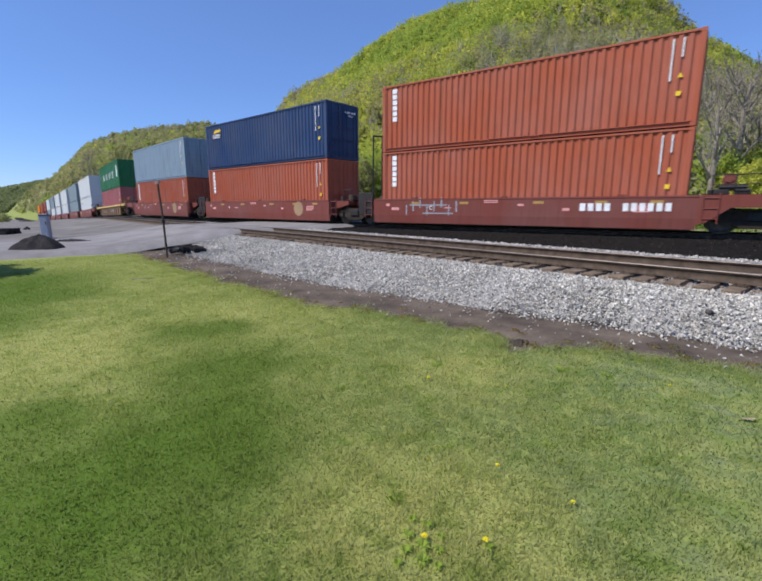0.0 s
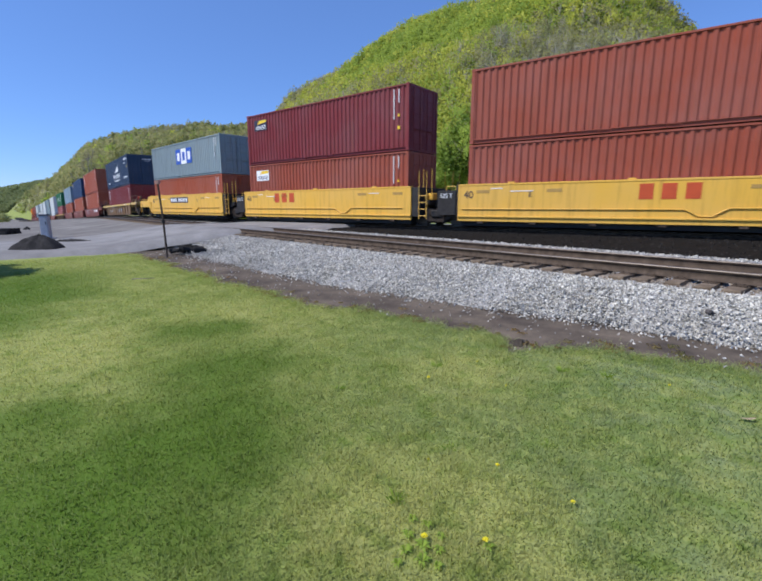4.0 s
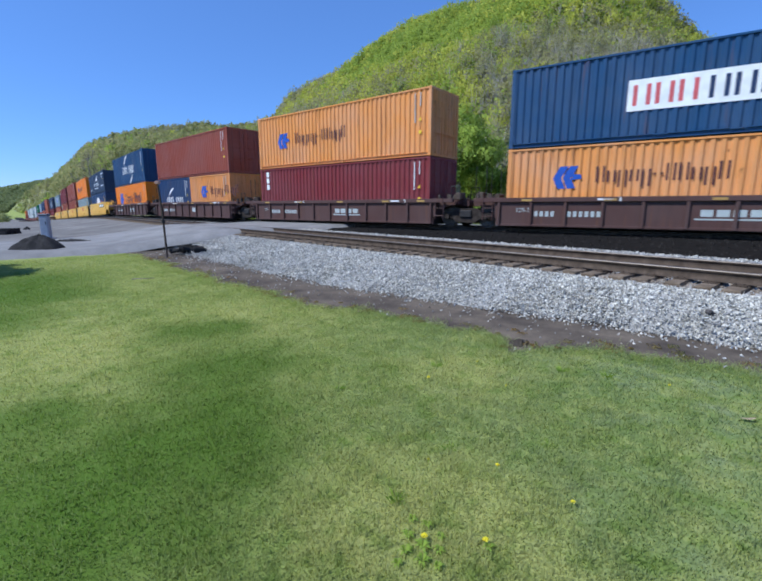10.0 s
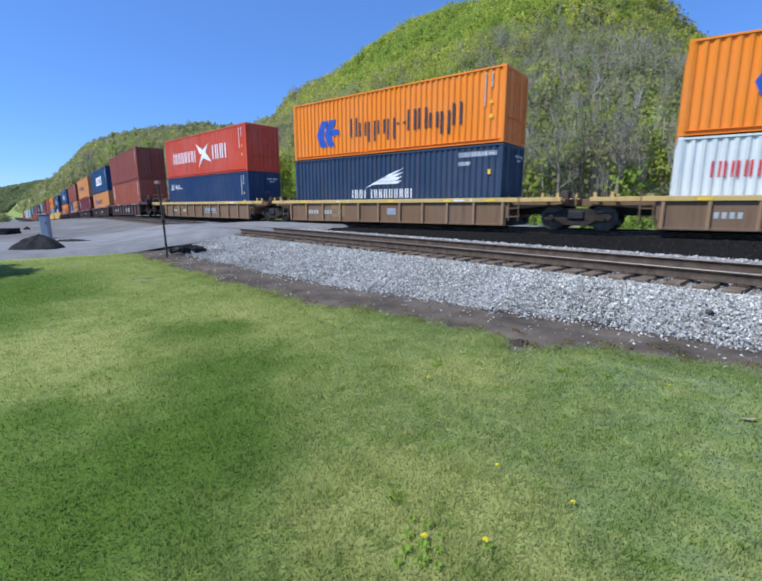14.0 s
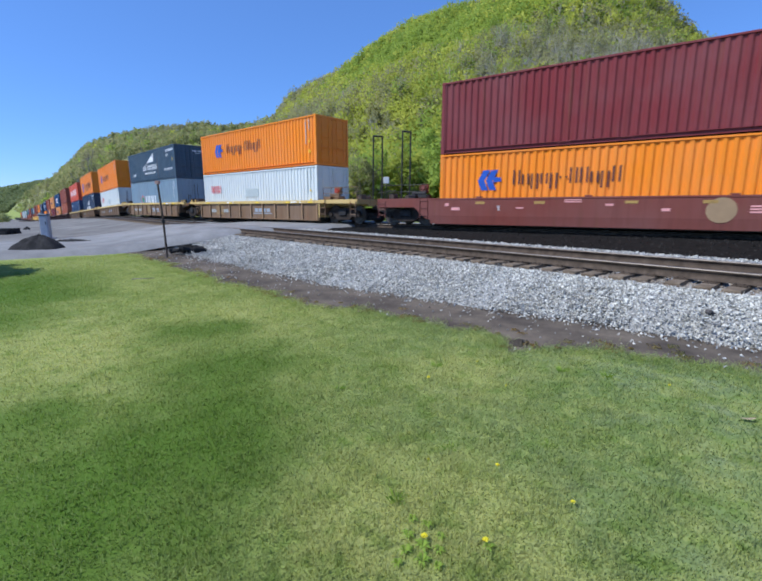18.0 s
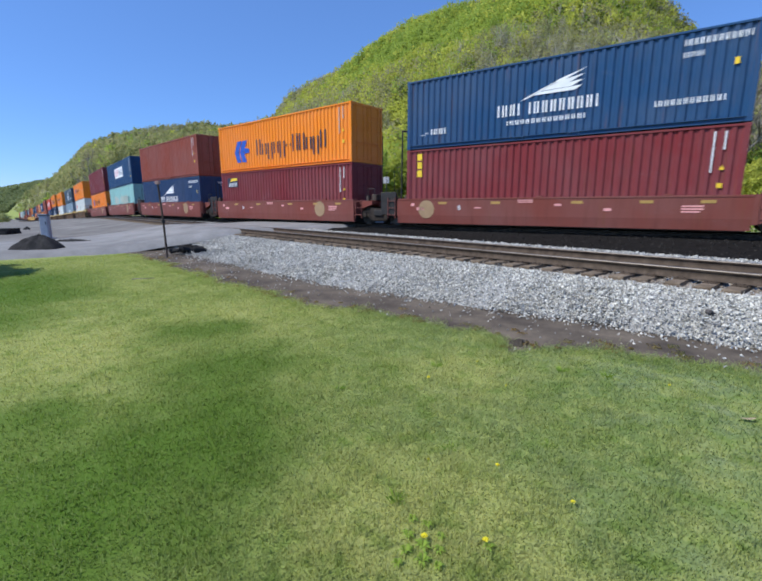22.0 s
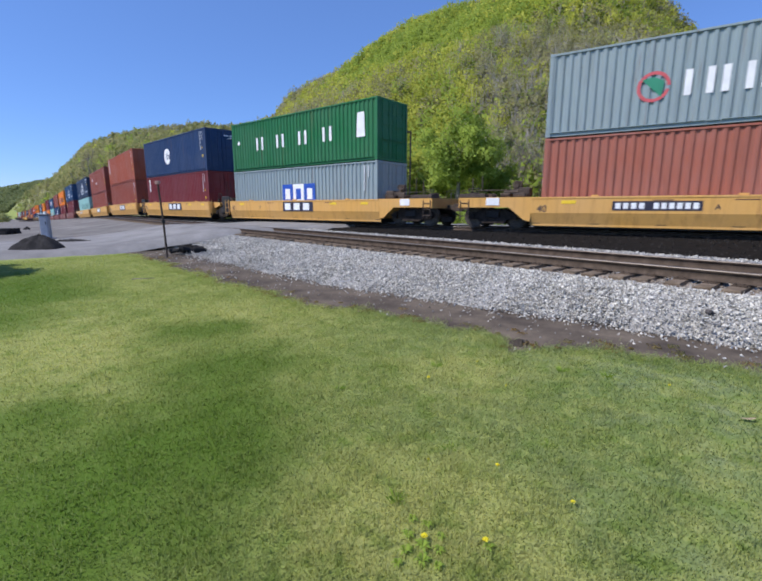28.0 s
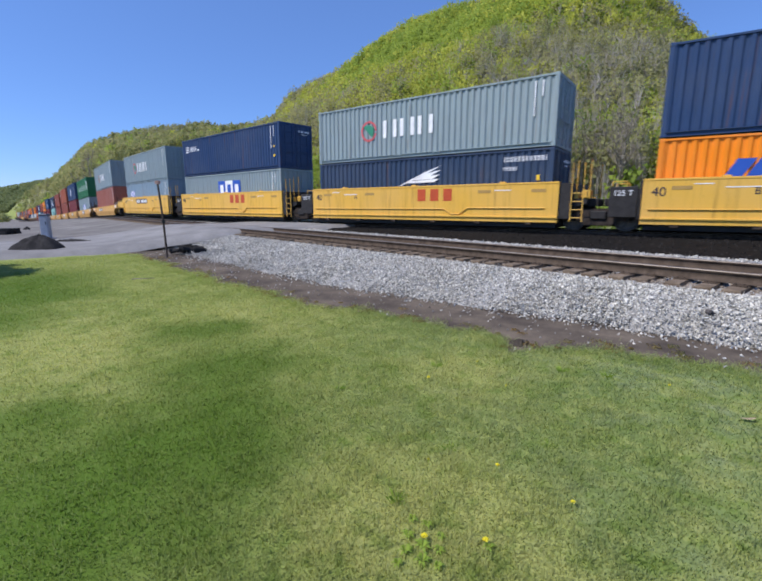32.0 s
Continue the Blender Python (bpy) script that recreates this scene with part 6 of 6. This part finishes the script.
def car_marks(style, root, k, unit):
    """Lettering and stencils on the side that faces the lawn."""
    y = -1.466 if style not in ("umber", "tan") else -1.404
    def bars(name, ink, items, dy=0.0):
        if name in ("reflector", "chord_reflector", "initial"):
            for x, z, w, h in items:
                me = shared((name, ink, w, h), lambda: Shape().prism([(0, 0), (w, 0), (w, h), (0, h)], -0.003, 0.003).mesh(name, INK[ink]))
                part(name, me, None, root, at=pose(x, y + dy, z))
            return
        s = Shape()
        for x, z, w, h in items:
            s.prism([(x, z), (x + w, z), (x + w, z + h), (x, z + h)], -0.003, 0.003)
        tagged(part(name, shared((name, ink, str(items)), lambda: s.mesh(name, INK[ink])), None, root, at=pose(0, y + dy, 0)), kind="stuff" if len(items) > 1 else "")
    if style == "yellow":
        if k == 0 or unit == 6:
            o = 0.0 if k == 0 else 4.6
            bars("number_plate", "dark", [(o - 2.3, 1.18, 3.3, 0.42)])
            bars("number_lettering", "white", [(o - 2.2 + i * 0.3, 1.26, 0.2, 0.25) for i in range(4)] + [(o - 0.75 + i * 0.28, 1.26, 0.18, 0.25) for i in range(6)], -0.004)
        else:
            bars("initial", "orange_red", [({3: -3.4, 29: 0.7}.get(unit, 0.25) + 0.66 * i, 1.12, 0.42, 0.52) for i in range(3)])
        letters("40", 0.42, INK["dark"], root, "stencil", -5.95, 1.22, y - 0.002)
        letters("ABCDE"[unit % 5], 0.3, INK["dark"], root, "stencil", -3.4 if k else 2.6, 1.25, y - 0.002)
        bars("reflector", "ochre", [(x, 1.42, 0.55, 0.12) for x in (-5.6, -2.8, 3.2, 5.4)])
        bars("fine_text", "white", [(-5.0, 1.58, 0.5, 0.03), (-4.2, 1.46, 0.9, 0.03), (3.9, 1.5, 0.7, 0.03)])
    elif style == "amber":
        if k == 0:
            bars("number_plate", "dark", [(-3.6, 0.74, 2.6, 0.32)])
            bars("number_lettering", "white", [(-3.5 + i * 0.24, 0.8, 0.16, 0.2) for i in range(4)] + [(-2.35 + i * 0.22, 0.8, 0.15, 0.2) for i in range(6)], -0.004)
        else:
            bars("initial_panel", "dark", [(-0.9, 0.62, 2.6, 0.52)])
            bars("initial", "white", [(-0.72 + 0.8 * i, 0.69, 0.5, 0.38) for i in range(3)], -0.004)
        letters("40", 0.36, INK["dark"], root, "stencil", -6.0, 0.68, y - 0.002)
        letters("ABDCE"[k % 5], 0.24, INK["dark"], root, "stencil", -3.1 if k else -0.6, 0.78, y - 0.002)
        bars("reflector", "yellow", [(x, 0.98, 0.5, 0.12) for x in (-5.3, 3.0, 5.2)])
        bars("stencil_text", "brown", [(x, 1.08, 0.6, 0.025) for x in (-2.4, -0.2, 2.6)])
    elif style == "oxide":
        bars("reflector", "ochre", [(x, 0.98, 0.4, 0.1) for x in (-4.3, -1.9, 1.2, 3.4, 5.1)])
        bars("stencil_text", "pink", [(-5.7, 0.9, 0.18, 0.12), (-5.4, 0.72, 0.4, 0.12), (-2.6, 0.8, 0.3, 0.05), (-0.8, 1.10, 0.6, 0.04), (-0.8, 1.03, 0.6, 0.04), (0.6, 0.9, 0.25, 0.08), (2.3, 0.72, 0.25, 0.1), (4.6, 0.86, 0.6, 0.05), (4.6, 0.77, 0.6, 0.05), (4.6, 0.68, 0.5, 0.05)])
        letters("EACDB"[k % 5], 0.26, INK["white"], root, "stencil", -3.3, 0.74, y - 0.002)
        disc = Shape()
        disc.prism([(3.9 + 0.40 * math.cos(i * math.pi / 14), 0.76 + 0.40 * math.sin(i * math.pi / 14)) for i in range(28)], -0.003, 0.003)
        if unit:
            part("round_emblem", shared("emblem", lambda: disc.mesh("round_emblem", INK["buff"])), None, root, at=pose(-8.8 if k == 4 else 0, y, 0))
        if unit == 0:
            bars("number_lettering", "white", [(2.9 + i * 0.27, 0.72, 0.19, 0.27) for i in range(4)] + [(4.3 + i * 0.25, 0.72, 0.17, 0.27) for i in range(6)], -0.004)
            bars("scrawl", "steel", [(-4.6 + i * 0.36, 0.5 + 0.16 * (i % 3), 0.06, 0.45) for i in range(8)] + [(-4.4, 0.92, 1.9, 0.05), (-3.7, 0.56, 1.5, 0.05)])
    else:
        ink = "grey"
        bars("number_lettering", ink, [(-4.9 + i * 0.2, 0.5, 0.12, 0.2) for i in range(4)] + [(-3.7 + i * 0.2, 0.5, 0.12, 0.2) for i in range(6)])
        bars("logo", "grey" if style == "umber" else "steel", [(0.35 + i * 0.42, 0.55, 0.33, 0.22) for i in range(4)] + [(0.2, 0.44, 1.9, 0.05)] if k != 1 else [(0.5, 0.5, 0.5, 0.3)])
        bars("chord_reflector", "ochre" if style == "umber" else "yellow", [(x, 1.08, 0.4, 0.08) for x in (-5.4, -2.5, 0.6, 3.6, 5.6)], -0.1)
        bars("chord_stencil", "white", [(-2.0, 1.07, 0.05, 0.13), (4.9, 1.07, 0.05, 0.13), (-2.7, 1.1, 0.5, 0.06), (4.1, 1.1, 0.5, 0.06)], -0.1)
        if style == "umber":
            letters("125-T", 0.24, INK["grey"], root, "stencil", -5.35, 0.66, y - 0.002)
        else:
            bars("new_panel", "dull_ochre", [(-4.3 + (unit % 4) * 1.1, 0.35, 0.95, 0.66)], -0.0)


WHERE_CAR = {"yellow": "bright yellow smooth-sided well car of an articulated set", "amber": "amber-yellow well car with a sloped lower side",
             "umber": "dark brown well car with ribbed sides", "tan": "rust-stained tan well car with ribbed sides", "oxide": "oxide-red smooth-sided well car"}


def well_car(style, left, right, trucks, k, unit):
    root = new("well_car")
    for nm, me, m in shared((style, round(left, 2), round(right, 2)), lambda: car_meshes(style, left, right)):
        part(nm, me, None, root)
    for x in trucks:
        truck(root, x)
    car_marks(style, root, k, unit)
    if style == "yellow" and left > 0:
        letters("125 T", 0.26, INK["white"], root, "stencil", -7.0, 1.25, -1.424)
    tagged(root, WHERE_CAR[style], "well car", "well cars of the train")
    return root


# Units of the train, front to back: where the containers begin along the train, the car's style, its place in the articulated set (and the set's length),
# the upper and lower containers as (colour, mark, tall).
TRAIN = [
    (-12, -463.0, "oxide", 0, 1, ("orange", "plain", 0), ("brick", "plain", 0)),
    (-11, -443.5, "oxide", 0, 3, ("brick", "plain", 1), ("brick", "plain", 0)),
    (-10, -427.8, "oxide", 1, 3, ("red_brown", "plain", 1), ("maroon", "plain", 0)),
    (-9, -412.0, "oxide", 2, 3, ("white", "plain", 1), ("grey", "plain", 0)),
    (-8, -396.2, "oxide", 0, 5, ("grey", "plain", 1), ("white", "plain", 0)),
    (-7, -380.4, "oxide", 1, 5, ("white", "plain", 1), ("white", "plain", 0)),
    (-6, -364.0, "oxide", 2, 5, ("white", "plain", 1), ("white", "plain", 0)),
    (-5, -347.4, "oxide", 3, 5, ("grey", "plain", 1), ("grey", "plain", 0)),
    (-4, -331.0, "oxide", 4, 5, ("white", "small_logo", 1), ("white", "small_logo", 0)),
    (-3, -309.2, "tan", 0, 1, ("green", "spaced", 1), ("rose", "plain", 0)),
    (-2, -289.8, "oxide", 0, 3, ("blue_grey", "plain", 1), ("brick", "column6", 0)),
    (-1, -274.0, "oxide", 1, 3, ("deep_blue", "small_plate", 1), ("brick", "column6", 1)),
    (0, -258.13, "oxide", 2, 3, ("brick", "column6", 1), ("brick", "column6", 1)),
    (1, -238.16, "tan", 0, 1, ("navy", "wing", 1), ("maroon", "column3", 0)),
    (2, -218.26, "yellow", 0, 5, ("grey", "boxes", 0), ("brick", "plain", 0)),
    (3, -202.69, "yellow", 1, 5, ("maroon", "small_plate", 1), ("red_brown", "small_logo", 1)),
    (4, -187.5, "yellow", 2, 5, ("red_brown", "plain", 1), ("red_brown", "plain", 1)),
    (5, -172.34, "yellow", 3, 5, ("orange", "chevron_small", 1), ("grey", "ring_low", 0)),
    (6, -156.83, "yellow", 4, 5, ("navy", "wing", 0), ("deep_blue", "globe", 0)),
    (7, -137.04, "umber", 0, 5, ("mid_blue", "swoosh", 1), ("orange", "chevron", 0)),
    (8, -121.45, "umber", 1, 5, ("red_brown", "plain", 1), ("deep_blue", "swoosh_low", 0)),
    (9, -105.7, "umber", 2, 5, ("faded_orange", "chevron_small", 1), ("maroon", "column3", 0)),
    (10, -89.98, "umber", 3, 5, ("mid_blue", "label", 1), ("faded_orange", "chevron_small", 0)),
    (11, -74.2, "umber", 4, 5, ("red_brown", "plain", 1), ("brick", "column6", 1)),
    (12, -54.51, "tan", 0, 5, ("red", "star", 1), ("deep_blue", "flag_name", 0)),
    (13, -37.66, "tan", 1, 5, ("orange", "chevron", 1), ("navy", "wing_low", 1)),
    (14, -19.65, "tan", 2, 5, ("orange", "chevron_small", 1), ("white", "red_word", 0)),
    (15, -1.02, "tan", 3, 5, ("slate", "wing", 0), ("blue_grey", "ring_low", 0)),
    (16, 15.87, "tan", 4, 5, ("orange", "chevron_small", 0), ("white", "red_word", 0)),
    (17, 35.68, "oxide", 0, 5, ("maroon", "plain", 1), ("orange", "chevron_small", 0)),
    (18, 51.14, "oxide", 1, 5, ("mid_blue", "label", 0), ("teal", "patch", 0)),
    (19, 66.58, "oxide", 2, 5, ("red_brown", "plain", 1), ("deep_blue", "wing_low", 0)),
    (20, 82.01, "oxide", 3, 5, ("orange", "chevron", 1), ("maroon", "small_plate", 0)),
    (21, 97.54, "oxide", 4, 5, ("mid_blue", "wing", 1), ("maroon", "column3y", 1)),
    (22, 117.53, "amber", 0, 5, ("navy", "wing", 1), ("teal", "big_word", 0)),
    (23, 133.16, "amber", 1, 5, ("red_brown", "stickers", 1), ("red_brown", "plain", 0)),
    (24, 148.87, "amber", 2, 5, ("brick", "column6", 1), ("red_brown", "plain", 1)),
    (25, 164.64, "amber", 3, 5, ("deep_blue", "ball", 1), ("maroon", "column3", 1)),
    (26, 180.37, "amber", 4, 5, ("green", "spaced", 1), ("grey", "boxes_low", 0)),
    (27, 200.42, "amber", 0, 1, ("grey", "ring", 1), ("faded_brick", "plain", 1)),
    (28, 220.33, "yellow", 0, 5, ("grey", "ring", 0), ("blue_grey", "boxes_small", 0)),
    (29, 235.89, "yellow", 1, 5, ("deep_blue", "flag_name", 0), ("grey", "boxes", 0)),
    (30, 251.38, "yellow", 2, 5, ("grey", "ring", 0), ("navy", "wing_low", 0)),
    (31, 266.89, "yellow", 3, 5, ("deep_blue", "plain", 1), ("orange", "chevron", 0)),
]
RIDERS = []


def build_train():
    n = len(TRAIN)
    for i, (unit, s, style, k, count, upper, lower) in enumerate(TRAIN):
        mid = s + 6.095
        before = TRAIN[i - 1][1] + 6.095 if i else mid - 16.0
        after = TRAIN[i + 1][1] + 6.095 if i + 1 < n else mid + 15.5
        gl, gr = (mid - before) / 2, (after - mid) / 2
        left = -gl if k == 0 else gl
        right = -gr if k == count - 1 else gr
        trucks = []
        if left < 0:
            trucks.append(left + 2.0)
        trucks.append(right if right > 0 else -right - 2.0)
        car = well_car(style, left, right, trucks, k, unit)
        RIDERS.append((car, mid, Matrix.Identity(4)))
        z = 0.49
        if unit == 8:
            for dx, color, mark in ((-3.07, "deep_blue", "swoosh_low"), (3.07, "faded_orange", "chevron_small")):
                c = container(color, mark, False, 6.058, "in a well car")
                RIDERS.append((c, mid, pose(dx, 0, z)))
        else:
            c = container(*lower, where="in a well car")
            RIDERS.append((c, mid, pose(0, 0, z)))
        z += (2.896 if lower[2] else 2.591) + 0.03
        c = container(*upper)
        RIDERS.append((c, mid, pose(0, 0, z)))


build_train()


# ---------------------------------------------------------------- what moves
# How far the train has gone along its track, against seconds
GONE = [(0, -258.3), (1, -242.07), (2, -225.74), (3, -209.1), (3.5, -200.1), (5.5, -168.31), (6, -161.2), (7, -144.99), (8, -128.5), (9, -112.35), (10, -96.32),
        (11, -80.02), (12, -63.88), (13, -47.72), (14, -31.58), (14.5, -23.44), (16.5, 9.1), (17, 16.77), (18, 32.37), (19, 48.46), (20, 64.2), (21, 80.2), (22, 95.98),
        (23, 111.62), (24, 129.5), (25, 145.2), (25.5, 153.95), (27.5, 185.5), (28, 192.7), (29, 208.68), (30, 224.07), (31, 239.77), (32, 255.47)]


def gone(t):
    return float(np.interp(t, [g[0] for g in GONE], [g[1] for g in GONE]))


def motions():
    times = [i * 0.5 for i in range(65)]
    for ob, mid, seat in RIDERS:
        rows = []
        for t in times:
            x, y, h = line(mid - gone(t))
            z, tilt = line_z(mid - gone(t))
            rows.append((t, pose(x, y, z, 0, tilt, math.degrees(h)) @ seat))
        walk(ob, rows)
    first = {}
    for k, ws in WHEELSETS:
        if k not in first:
            rest = ws.matrix_basis.translation.copy()
            rows = []
            for i in range(32 * FPS + 1):
                t = i / FPS
                rows.append((t, Matrix.Translation(rest) @ Matrix.Rotation(-(gone(t) - gone(0)) / 0.46, 4, "Y")))
            walk(ws, rows)
            first[k] = ws
        else:
            ws.rotation_mode = "QUATERNION"
            ws.animation_data_create()
            ws.animation_data.action = first[k].animation_data.action
            ws.animation_data.action_slot = first[k].animation_data.action_slot


motions()
